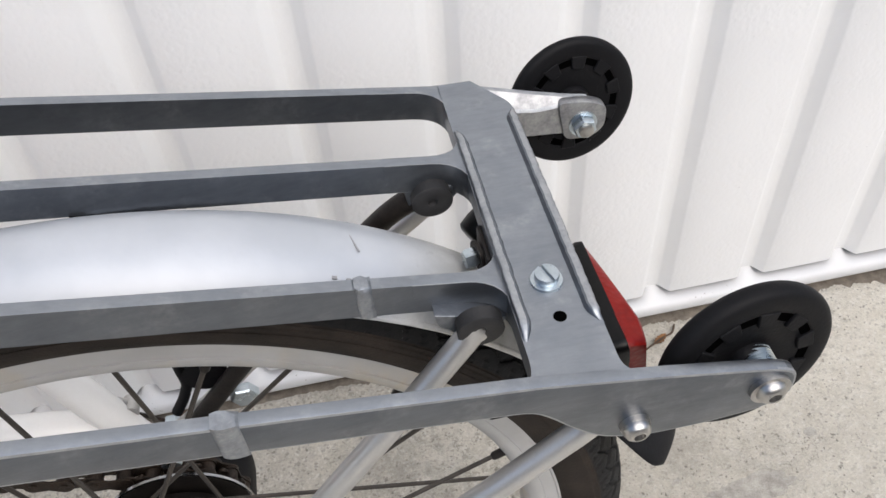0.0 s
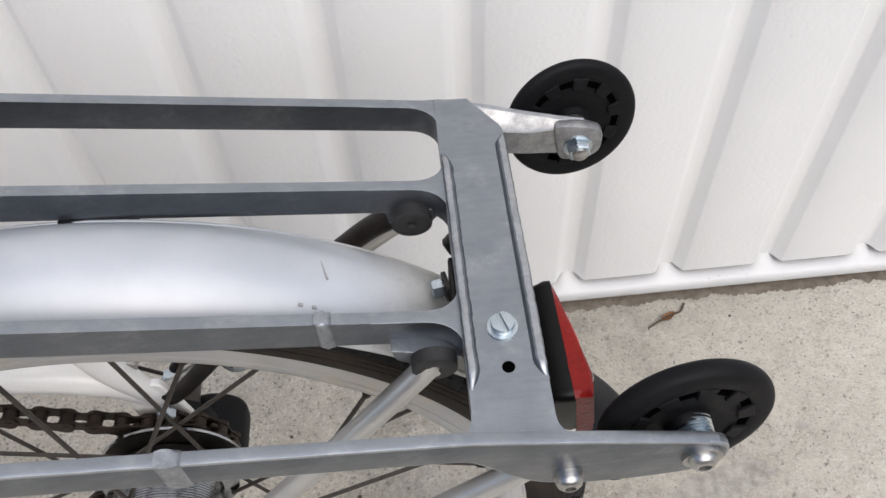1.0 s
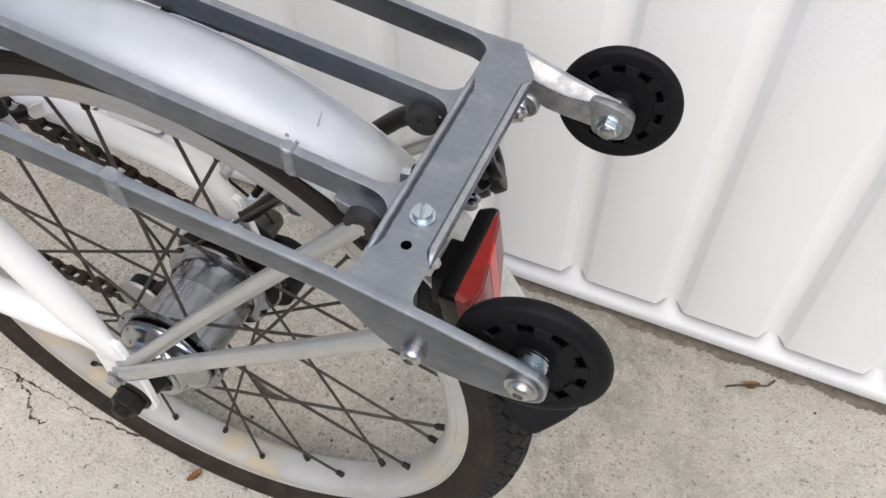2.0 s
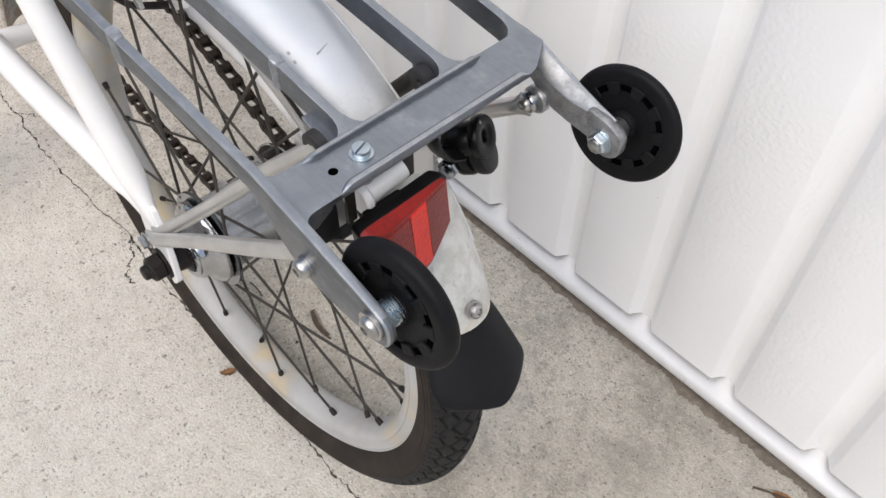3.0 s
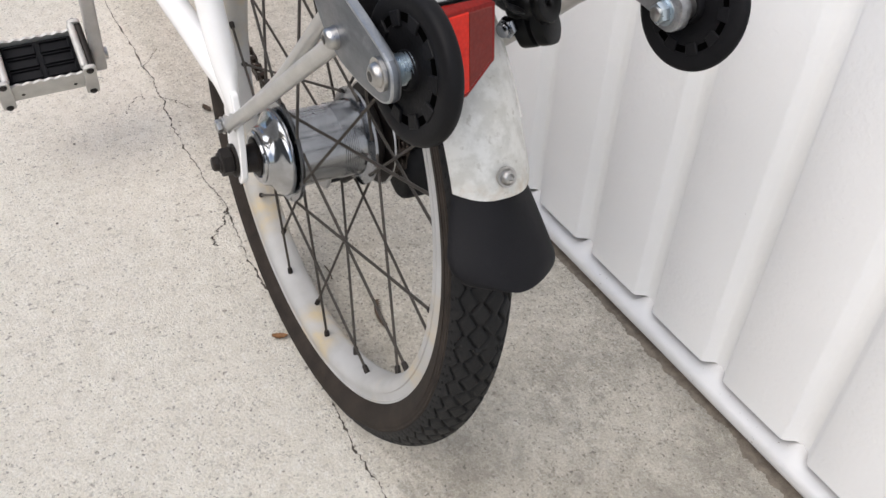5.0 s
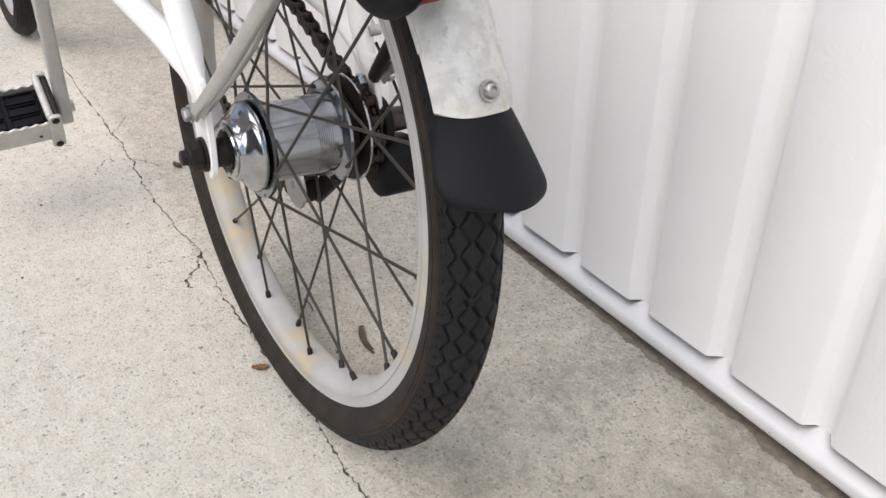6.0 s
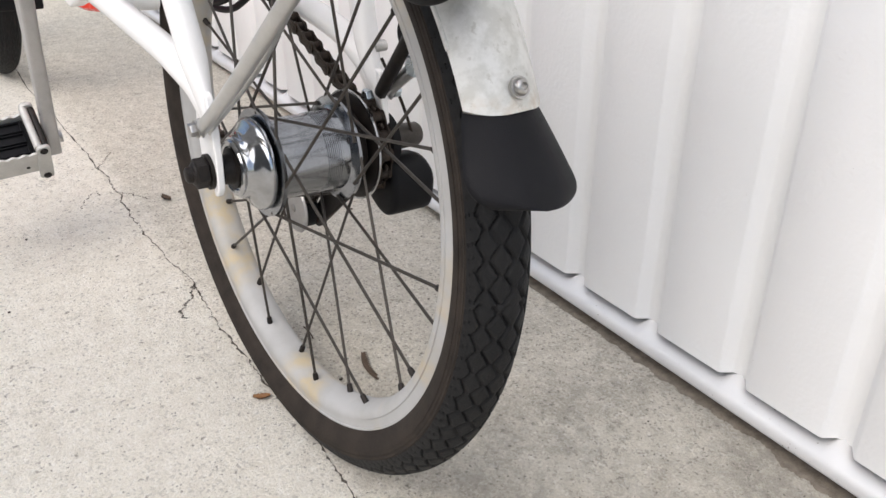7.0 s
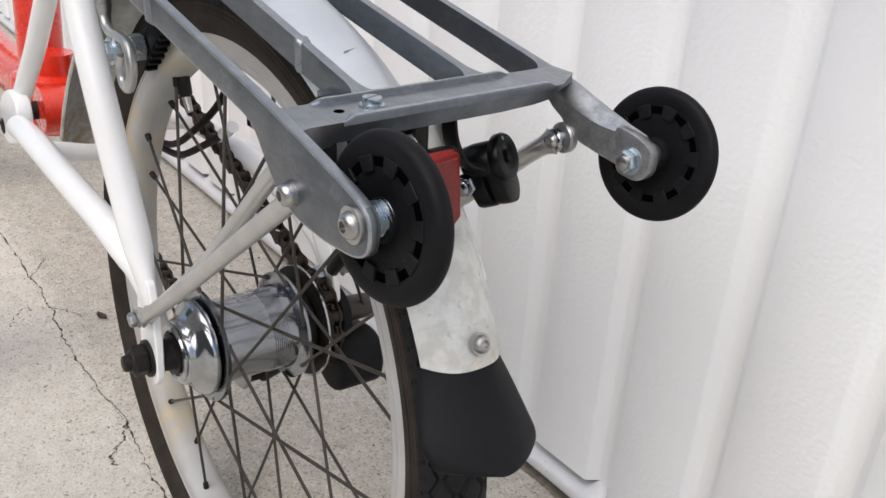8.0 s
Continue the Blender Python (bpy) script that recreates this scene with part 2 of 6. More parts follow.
def concrete_material():
    """Two pours: pale open-grained slab on the drive side, smoother stained strip along the wall."""
    m, nt, b = nodes_of("concrete")
    tc = nt.nodes.new("ShaderNodeTexCoord")
    obj = tc.outputs["Object"]

    def ranged(value, lo, hi):
        r = nt.nodes.new("ShaderNodeMapRange")
        r.inputs["From Min"].default_value, r.inputs["From Max"].default_value = lo, hi
        nt.links.new(value, r.inputs["Value"])
        return r.outputs["Result"]

    def warped(amount, scale):
        n = nt.nodes.new("ShaderNodeTexNoise")
        n.inputs["Scale"].default_value, n.inputs["Detail"].default_value = scale, 3
        nt.links.new(obj, n.inputs["Vector"])
        v = nt.nodes.new("ShaderNodeVectorMath")
        v.operation = "MULTIPLY_ADD"
        nt.links.new(n.outputs["Color"], v.inputs[0])
        v.inputs[1].default_value = (amount, amount, amount)
        nt.links.new(obj, v.inputs[2])
        return v.outputs[0]

    def cells(scale, vec):
        v = nt.nodes.new("ShaderNodeTexVoronoi")
        v.inputs["Scale"].default_value = scale
        nt.links.new(vec, v.inputs["Vector"])
        c = nt.nodes.new("ShaderNodeSeparateColor")
        nt.links.new(v.outputs["Color"], c.inputs[0])
        return v.outputs["Distance"], c.outputs[0]

    sep = nt.nodes.new("ShaderNodeSeparateXYZ")
    nt.links.new(obj, sep.inputs[0])
    wob = nt.nodes.new("ShaderNodeMath")
    wob.operation = "MULTIPLY_ADD"
    nt.links.new(noise_fac(nt, 60, 4, 0.0, 1.0), wob.inputs[0])
    wob.inputs[1].default_value = 0.03
    nt.links.new(sep.outputs["Y"], wob.inputs[2])
    strip = times(nt, ranged(wob.outputs[0], 0.045, 0.075), ranged(sep.outputs["X"], 0.60, 0.26))
    tone = noise_fac(nt, 7, 6, 0.35, 0.68)
    stain = times(nt, noise_fac(nt, 15, 9, 0.46, 0.59, 0.70), noise_fac(nt, 120, 8, 0.28, 0.52, 0.75))
    mottle = noise_fac(nt, 55, 7, 0.38, 0.64, 0.7)
    grain = noise_fac(nt, 480, 4, 0.36, 0.64, 0.7)
    gran = cells(520, warped(0.003, 300))[1]
    open_ = mixed(nt, mottle, (0.80, 0.765, 0.675), (0.68, 0.64, 0.55))
    open_ = mixed(nt, times(nt, grain, 0.38), open_, (0.43, 0.40, 0.35))
    open_ = mixed(nt, times(nt, ranged(gran, 0.82, 0.98), 0.45), open_, (0.30, 0.28, 0.25))
    open_ = mixed(nt, times(nt, ranged(gran, 0.20, 0.02), 0.35), open_, (0.86, 0.85, 0.81))
    smooth = mixed(nt, mottle, (0.72, 0.68, 0.59), (0.55, 0.515, 0.435))
    smooth = mixed(nt, times(nt, grain, 0.5), smooth, (0.34, 0.315, 0.27))
    smooth = mixed(nt, times(nt, ranged(gran, 0.78, 0.98), 0.6), smooth, (0.24, 0.22, 0.19))
    smooth = mixed(nt, times(nt, ranged(gran, 0.16, 0.02), 0.5), smooth, (0.80, 0.78, 0.72))
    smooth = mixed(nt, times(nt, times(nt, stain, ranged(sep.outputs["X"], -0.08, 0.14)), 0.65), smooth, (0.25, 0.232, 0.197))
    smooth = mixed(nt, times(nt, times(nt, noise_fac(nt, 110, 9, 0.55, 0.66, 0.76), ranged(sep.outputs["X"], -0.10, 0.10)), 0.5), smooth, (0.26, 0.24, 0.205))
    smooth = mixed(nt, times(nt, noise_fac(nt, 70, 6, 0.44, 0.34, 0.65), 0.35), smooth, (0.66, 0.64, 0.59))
    # The strip gets darker towards larger x, broken up by the tone noise.
    along_x = nt.nodes.new("ShaderNodeMath")
    along_x.operation = "MULTIPLY_ADD"
    nt.links.new(tone, along_x.inputs[0])
    along_x.inputs[1].default_value = 0.16
    nt.links.new(sep.outputs["X"], along_x.inputs[2])
    smooth = mixed(nt, times(nt, ranged(along_x.outputs[0], 0.04, 0.34), 0.42), smooth, (0.285, 0.268, 0.232))
    col = mixed(nt, strip, open_, smooth)
    pdist, few = cells(120, warped(0.010, 190))
    pits = times(nt, ranged(pdist, 0.26, 0.10), ranged(few, 0.62, 0.80))
    col = mixed(nt, times(nt, pits, 0.7), col, (0.15, 0.135, 0.115))
    sdist, some = cells(310, warped(0.005, 260))
    specks = times(nt, ranged(sdist, 0.34, 0.16), ranged(some, 0.80, 0.86))
    col = mixed(nt, times(nt, specks, 0.75), col, (0.11, 0.10, 0.085))
    swarm = times(nt, noise_fac(nt, 10, 5, 0.55, 0.66, 0.6), times(nt, ranged(sdist, 0.42, 0.20), ranged(some, 0.42, 0.55)))
    col = mixed(nt, times(nt, swarm, 0.65), col, (0.17, 0.155, 0.13))
    vein = nt.nodes.new("ShaderNodeTexNoise")
    vein.inputs["Scale"].default_value, vein.inputs["Detail"].default_value, vein.inputs["Roughness"].default_value = 34, 6, 0.62
    nt.links.new(obj, vein.inputs["Vector"])
    away = nt.nodes.new("ShaderNodeMath")
    away.operation = "SUBTRACT"
    nt.links.new(vein.outputs["Fac"], away.inputs[0])
    away.inputs[1].default_value = 0.5
    size = nt.nodes.new("ShaderNodeMath")
    size.operation = "ABSOLUTE"
    nt.links.new(away.outputs[0], size.inputs[0])
    hair = times(nt, ranged(size.outputs[0], 0.012, 0.003), noise_fac(nt, 21, 4, 0.56, 0.66))
    col = mixed(nt, times(nt, hair, 0.6), col, (0.16, 0.145, 0.12))
    nt.links.new(col, b.inputs["Base Color"])
    b.inputs["Roughness"].default_value = 0.9
    b.inputs["Specular IOR Level"].default_value = 0.3
    high = times(nt, times(nt, grain, times(nt, gran, 0.5), "ADD"), times(nt, pits, 0.8), "SUBTRACT")
    bump(nt, b, high, 0.75, 0.0011)
    return m


def reflector_material(name, light, dark):
    """Clear-coated red plastic over a fine grid of prisms."""
    m, nt, b = nodes_of(name)
    tc = nt.nodes.new("ShaderNodeTexCoord")
    v = nt.nodes.new("ShaderNodeTexVoronoi")
    v.inputs["Scale"].default_value = 520
    nt.links.new(tc.outputs["Object"], v.inputs["Vector"])
    grid = times(nt, v.outputs["Distance"], noise_fac(nt, 120, 3, 0.2, 0.8))
    nt.links.new(mixed(nt, grid, light, dark), b.inputs["Base Color"])
    b.inputs["Roughness"].default_value = 0.30
    b.inputs["Specular IOR Level"].default_value = 0.15
    b.inputs["Coat Weight"].default_value, b.inputs["Coat Roughness"].default_value = 0.2, 0.08
    bump(nt, b, v.outputs["Distance"], 0.3, 0.0004)
    return m


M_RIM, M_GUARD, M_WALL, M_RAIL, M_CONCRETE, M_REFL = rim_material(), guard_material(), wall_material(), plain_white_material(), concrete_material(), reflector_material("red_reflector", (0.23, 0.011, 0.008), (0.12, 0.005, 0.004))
M_UNSEEN_WALL = surface("unseen_wall_render", (0.20, 0.185, 0.165), (0.13, 0.12, 0.11), 0.85, 0.0, 3, 60, 0.8, 0.3, 0.003)
M_TYRE_BLACK = surface("smooth_black_rubber", (0.004, 0.004, 0.005), (0.010, 0.010, 0.011), 0.5, 0.0, 50, 900, 0.8, 0.15, 0.0002, spec=0.15)
# Near-black that paints the shade inside holes and notches.
M_RECESS_SHADE = surface("recess_shade_black", (0.001, 0.001, 0.001), (0.002, 0.002, 0.002), 0.9, 0.0, 60, 900, 0.5, 0.1, 0.0002, spec=0.0)
# One red lens; each tone carries how strongly that facet returns light.
M_REFLLIT = reflector_material("lit_red_band", (0.66, 0.026, 0.013), (0.42, 0.014, 0.008))
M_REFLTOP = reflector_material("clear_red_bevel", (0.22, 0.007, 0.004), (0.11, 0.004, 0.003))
M_REFLSHADED = reflector_material("shaded_red_prisms", (0.17, 0.022, 0.016), (0.10, 0.013, 0.010))


# ---- mesh helpers ----
def thing(name, label="", category="", group="", kind="", at=(0, 0, 0)):
    ob = new(name)
    ob.location = at
    ob.empty_display_size = 0.02
    return tagged(ob, label, category, group, kind)


def mesh_of(name, bm, material, smooth=40):
    bmesh.ops.recalc_face_normals(bm, faces=bm.faces[:])
    me = bpy.data.meshes.new(name)
    for e in bm.edges:
        if len(e.link_faces) == 2 and e.calc_face_angle(0) > radians(smooth):
            e.smooth = False
    for f in bm.faces:
        f.smooth = True
    bm.to_mesh(me)
    bm.free()
    for m in material if isinstance(material, (list, tuple)) else [material]:
        me.materials.append(m)
    return me


def part(name, bm, material, parent=None, label="", smooth=40):
    """Links a bmesh as one mesh object under a thing or a part."""
    ob = new(name, mesh_of(name, bm, material, smooth))
    if parent:
        ob.parent = parent
    return tagged(ob, label)


def moved(bm, m):
    bmesh.ops.transform(bm, matrix=m, verts=bm.verts[:])
    return bm


def merged(*bms):
    out = bms[0]
    for other in bms[1:]:
        me = bpy.data.meshes.new("joined")
        other.to_mesh(me)
        other.free()
        out.from_mesh(me)
        bpy.data.meshes.remove(me)
    return out


def lathe(profile, segs=48, start=0.0, stop=360.0, closed=False):
    """Turns rows of (y, r) about the y axis. closed: the profile is a loop."""
    bm = bmesh.new()
    full = abs(stop - start - 360) < 1e-6
    rings = []
    for i in range(segs if full else segs + 1):
        a = radians(start + (stop - start) * i / segs)
        rings.append([bm.verts.new((r * math.cos(a), y, r * math.sin(a))) for y, r in profile])
    n, p = len(rings), len(profile)
    for i in range(n if full else n - 1):
        a, b = rings[i], rings[(i + 1) % n]
        for j in range(p if closed else p - 1):
            k = (j + 1) % p
            bm.faces.new((a[j], a[k], b[k], b[j]))
    if closed and not full:
        bm.faces.new(rings[0])
        bm.faces.new(rings[-1][::-1])
    if not closed and full:
        for j in (0, p - 1):
            if profile[j][1] > 1e-6:
                bm.faces.new([r[j] for r in rings])
    bmesh.ops.remove_doubles(bm, verts=bm.verts[:], dist=1e-6)
    return bm


def lathe_z(profile, segs=32):
    """Turns rows of (z, r) about the z axis."""
    return moved(lathe(profile, segs), Matrix.Rotation(math.pi / 2, 4, "X"))


def smooth_path(points, steps=6):
    """A Catmull-Rom curve through the points."""
    pts = [Vector(p) for p in points]
    out = []
    for i in range(len(pts) - 1):
        p0, p1, p2, p3 = pts[max(i - 1, 0)], pts[i], pts[i + 1], pts[min(i + 2, len(pts) - 1)]
        for k in range(steps):
            t = k / steps
            out.append(0.5 * (2 * p1 + (p2 - p0) * t + (2 * p0 - 5 * p1 + 4 * p2 - p3) * t * t + (3 * p1 - p0 - 3 * p2 + p3) * t**3))
    return out + [pts[-1]]


def tube(points, radius, segs=16, flat=None, cap=True):
    """A pipe along points. radius: one number or one for each point; flat: width factors along the second axis."""
    bm = bmesh.new()
    pts = [Vector(p) for p in points]
    n = len(pts)
    rad = radius if isinstance(radius, (list, tuple)) else [radius] * n
    fl = flat or [1.0] * n
    side, rings = None, []
    for i, p in enumerate(pts):
        d = (pts[min(i + 1, n - 1)] - pts[max(i - 1, 0)]).normalized()
        if side is None:
            ref = Vector((0, 1, 0)) if abs(d.y) < 0.9 else Vector((0, 0, 1))
            side = (ref - d * ref.dot(d)).normalized()
        else:
            side = (side - d * side.dot(d)).normalized()
        up = d.cross(side)
        rings.append([bm.verts.new(p + rad[i] * (fl[i] * math.cos(a) * side + math.sin(a) * up / max(fl[i], 0.5) ** 0.5)) for a in (2 * math.pi * k / segs for k in range(segs))])
    for a, b in zip(rings, rings[1:]):
        for k in range(segs):
            bm.faces.new((a[k], a[(k + 1) % segs], b[(k + 1) % segs], b[k]))
    if cap:
        bm.faces.new(rings[0][::-1])
        bm.faces.new(rings[-1])
    return bm


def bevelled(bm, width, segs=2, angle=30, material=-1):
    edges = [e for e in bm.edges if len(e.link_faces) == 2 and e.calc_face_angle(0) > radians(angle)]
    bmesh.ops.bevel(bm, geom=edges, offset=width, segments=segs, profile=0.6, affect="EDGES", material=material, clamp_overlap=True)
    return bm


def box(x0, x1, y0, y1, z0, z1, bevel=0.0, segs=2, material=-1):
    bm = bmesh.new()
    bmesh.ops.create_cube(bm, size=1)
    moved(bm, Matrix.LocRotScale(((x0 + x1) / 2, (y0 + y1) / 2, (z0 + z1) / 2), None, (abs(x1 - x0), abs(y1 - y0), abs(z1 - z0))))
    return bevelled(bm, bevel, segs, material=material) if bevel else bm


def bar(a, b, width, height, bevel=0.0015, material=1, rub_and_light=False):
    """A rectangular bar whose top centre line runs from a to b (width across y)."""
    a, b = Vector(a), Vector(b)
    bm = bmesh.new()
    rings = []
    for p in (a, b):
        rings.append([bm.verts.new(p + Vector((0, sy * width / 2, dz))) for sy, dz in ((-1, 0), (1, 0), (1, -height), (-1, -height))])
    for k in range(4):
        bm.faces.new((rings[0][k], rings[0][(k + 1) % 4], rings[1][(k + 1) % 4], rings[1][k]))
    bm.faces.new(rings[0][::-1])
    bm.faces.new(rings[1])
    bevelled(bm, bevel, 2, material=material)
    bm.normal_update()
    # Upward faces take the lighter alloy, which has skylight painted in.
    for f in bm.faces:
        if rub_and_light and f.normal.z > 0.9:
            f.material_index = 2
    return bm


def plate(outline, y0, y1, bevel=0.001, segs=2, material=-1):
    """A plate cut to an outline of (x, z), from y0 to y1."""
    bm = bmesh.new()
    f = bm.faces.new([bm.verts.new((x, y0, z)) for x, z in outline])
    ext = bmesh.ops.extrude_face_region(bm, geom=[f])
    bmesh.ops.translate(bm, vec=(0, y1 - y0, 0), verts=[v for v in ext["geom"] if isinstance(v, bmesh.types.BMVert)])
    bmesh.ops.recalc_face_normals(bm, faces=bm.faces[:])
    return bevelled(bm, bevel, segs, 50, material) if bevel else bm


def plate_dir(points, half, thick):
    """A strap that follows points, its width across the way and y."""
    return tube(smooth_path(points, 4), half, 10, [thick / half] * (4 * (len(points) - 1) + 1))


def rounded(outline, radius, steps=4, keep=()):
    """Rounds the corners of a closed outline of (x, z), but for those numbered in keep."""
    out, n = [], len(outline)
    for i in range(n):
        p, a, b = Vector(outline[i]), Vector(outline[i - 1]), Vector(outline[(i + 1) % n])
        if i in keep:
            out.append(tuple(p))
            continue
        ra = min(radius, (a - p).length * 0.45)
        rb = min(radius, (b - p).length * 0.45)
        s, e = p + (a - p).normalized() * ra, p + (b - p).normalized() * rb
        for k in range(steps + 1):
            t = k / steps
            out.append(tuple((1 - t) ** 2 * s + 2 * t * (1 - t) * p + t * t * e))
    return out


def hexagon(y0, y1, r, chamfer=0.0008):
    bm = bmesh.new()
    rows = []
    for y, k in ((y0, 0.88), (y0 + chamfer, 1), (y1 - chamfer, 1), (y1, 0.88)):
        rows.append([bm.verts.new((r * k * math.cos(a), y, r * k * math.sin(a))) for a in (math.pi / 3 * i for i in range(6))])
    for a, b in zip(rows, rows[1:]):
        for i in range(6):
            bm.faces.new((a[i], a[(i + 1) % 6], b[(i + 1) % 6], b[i]))
    bm.faces.new(rows[0][::-1])
    bm.faces.new(rows[-1])
    return bm


def at(x, y, z, rx=0, ry=0, rz=0):
    return pose(x, y, z, rx, ry, rz)


def button_bolt(r, h):
    """A domed socket-head bolt, its head towards -y from y = 0."""
    dome = [(0.002, r * 0.55), (0.002, r), (-h * 0.25, r), (-h * 0.7, r * 0.86), (-h, r * 0.55), (-h, r * 0.42), (-h * 0.45, r * 0.40), (-h * 0.45, 0)]
    return lathe(dome, 24)


# ---- setting ----
def build_ground():
    bm = bmesh.new()
    xs = [-60, -4, 4, 60]
    ys = [-60, -4, 0.6, 60]
    grid = [[bm.verts.new((x, y, 0)) for x in xs] for y in ys]
    for a, b in zip(grid, grid[1:]):
        for i in range(3):
            bm.faces.new((a[i], a[i + 1], b[i + 1], b[i]))
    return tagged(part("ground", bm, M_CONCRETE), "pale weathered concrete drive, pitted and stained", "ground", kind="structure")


build_ground()

PITCH, FACE_Y, GROOVE_Y, SHEET_Z = 0.0845, 0.304, 0.3135, 0.030
WALL_X0, WALL_N = 0.102 - 40 * PITCH, 70


def build_wall():
    bm = bmesh.new()
    prof = []
    for k in range(WALL_N):
        x = WALL_X0 + k * PITCH
        prof += [(x - 0.0078, GROOVE_Y), (x - 0.0068, GROOVE_Y - 0.0006), (x - 0.0012, FACE_Y + 0.0012), (x + 0.0008, FACE_Y), (x + 0.030, FACE_Y - 0.0002),
                 (x + 0.0585, FACE_Y), (x + 0.0612, FACE_Y + 0.0010), (x + 0.0660, GROOVE_Y - 0.0012), (x + 0.0675, GROOVE_Y)]
    zs = [SHEET_Z, 0.05, 0.1, 0.2, 0.35, 0.6, 1.0, 1.6, 2.1]
    rows = [[bm.verts.new((x, y, z)) for x, y in prof] for z in zs]
    back = [[bm.verts.new((x, y + 0.0012, z)) for x, y in prof] for z in zs]
    for rr, flip in ((rows, False), (back, True)):
        for a, b in zip(rr, rr[1:]):
            for i in range(len(prof) - 1):
                q = (a[i], a[i + 1], b[i + 1], b[i])
                bm.faces.new(q[::-1] if flip else q)
    for i in range(len(prof) - 1):
        bm.faces.new((rows[0][i + 1], rows[0][i], back[0][i], back[0][i + 1]))
    wall = tagged(part("wall_1", bm, M_WALL, smooth=50), "white ribbed sheet-metal wall with embossed paint", "wall", kind="structure")
    x0, x1 = WALL_X0 - 0.2, WALL_X0 + WALL_N * PITCH + 0.2
    part("backing_panel", box(x0, x1, 0.345, 0.42, 0.012, 2.1, 0.002), M_RAIL, wall)
    return wall


build_wall()
# Unseen wall, added to darken reflections and hold back low skylight.
tagged(part("wall_2_unseen", box(-8, 8, -5.2, -5.0, 0, 2.9, 0.01), M_UNSEEN_WALL), "unseen grey-brown wall added across the drive to shape reflections", "wall", kind="structure")


def build_rail():
    """Folded base rail under the sheet, a gap above the ground; a tongue rises into every groove."""
    bm = bmesh.new()
    prof = [(0.345, 0.0098), (0.2982, 0.0098), (0.2967, 0.0108), (0.2965, 0.0128), (0.2966, 0.0165), (0.2974, 0.0192), (0.2996, 0.0210), (0.3060, 0.0222), (0.3130, 0.0230), (0.345, 0.0234)]
    x0, x1 = WALL_X0 - 0.2, WALL_X0 + WALL_N * PITCH + 0.2
    n = WALL_N * 12
    rows = []
    for i in range(n + 1):
        x = x0 + (x1 - x0) * i / n
        d = abs(((x - (WALL_X0 - 0.0125) + PITCH / 2) % PITCH) - PITCH / 2)
        lift = max(0.0, 1 - d / 0.0125)
        lift = lift * lift * (3 - 2 * lift)
        rows.append([bm.verts.new((x, y - (0.0002 * lift if 3 < j < 8 else 0), z + (0.0095 * lift * min(1.0, max(0, (y - 0.3010) / 0.011)) if j > 4 else 0))) for j, (y, z) in enumerate(prof)])
    m = len(prof)
    for a, b in zip(rows, rows[1:]):
        for j in range(m):
            bm.faces.new((a[j], a[(j + 1) % m], b[(j + 1) % m], b[j]))
    bm.faces.new(rows[0][::-1])
    bm.faces.new(rows[-1])
    tagged(part("trim_base_rail", bm, M_RAIL, smooth=60), "white painted steel rail along the wall's foot", "trim", kind="structure")


build_rail()


def build_dirt_shade_line():
    """Dirt and painted contact shade at the rail's foot, with a ragged outer edge."""
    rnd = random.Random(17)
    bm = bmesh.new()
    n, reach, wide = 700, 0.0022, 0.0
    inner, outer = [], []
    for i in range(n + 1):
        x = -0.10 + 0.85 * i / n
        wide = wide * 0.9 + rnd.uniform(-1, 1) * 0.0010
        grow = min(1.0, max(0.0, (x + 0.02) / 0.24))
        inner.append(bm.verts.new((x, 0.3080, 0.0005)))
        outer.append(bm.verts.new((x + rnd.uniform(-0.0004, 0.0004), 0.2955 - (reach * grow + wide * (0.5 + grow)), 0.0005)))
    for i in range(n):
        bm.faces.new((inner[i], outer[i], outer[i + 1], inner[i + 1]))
    tagged(part("trim_dirt_shade_line", bm, M_FOOT_SHADE), "brown line of dirt and painted contact shade along the wall rail", "dirt", kind="structure")


# Brown of the strip: dirt together with the rail's contact shade.
M_FOOT_SHADE = surface("foot_dirt_and_shade", (0.27, 0.235, 0.19), (0.12, 0.10, 0.08), 0.9, 0.0, 120, 1100, 0.95, 0.5, 0.0006)
build_dirt_shade_line()
# Dark filler box that stands for the shade under the rail.
tagged(part("trim_gap_shade", box(WALL_X0 - 0.2, WALL_X0 + WALL_N * PITCH + 0.2, 0.3085, 0.3450, -0.002, 0.0096), M_DIRT_SHADE), "dark filler painted as the shade in the gap beneath the wall rail", "trim", kind="structure")


def build_crack(name, pts, width, seed):
    rnd = random.Random(seed)
    bm = bmesh.new()
    path = smooth_path([(x, y, 0) for x, y in pts], 26)
    left, right = [], []
    off = 0
    for i, p in enumerate(path):
        off = off * 0.78 + rnd.uniform(-1, 1) * 0.0016
        w = width * rnd.choice((0.15, 0.4, 0.7, 1.0, 1.0, 1.5, 2.3))
        left.append(bm.verts.new((p.x + rnd.uniform(-0.001, 0.001), p.y + off - w, 0.0004)))
        right.append(bm.verts.new((p.x + rnd.uniform(-0.001, 0.001), p.y + off + w, 0.0004)))
    for i in range(len(path) - 1):
        bm.faces.new((left[i], left[i + 1], right[i + 1], right[i]))
    tagged(part(name, bm, M_DIRT_SHADE), "thin dark crack running along the concrete joint", "crack", kind="structure")


build_crack("ground_crack_1", [(-1.3, 0.03), (-0.82, 0.033), (-0.544, 0.037), (-0.47, 0.038), (-0.392, 0.033), (-0.30, 0.036), (-0.226, 0.041), (-0.143, 0.036), (-0.05, 0.037), (0.048, 0.040), (0.11, 0.040), (0.18, 0.043), (0.3, 0.045)], 0.0005, 3)
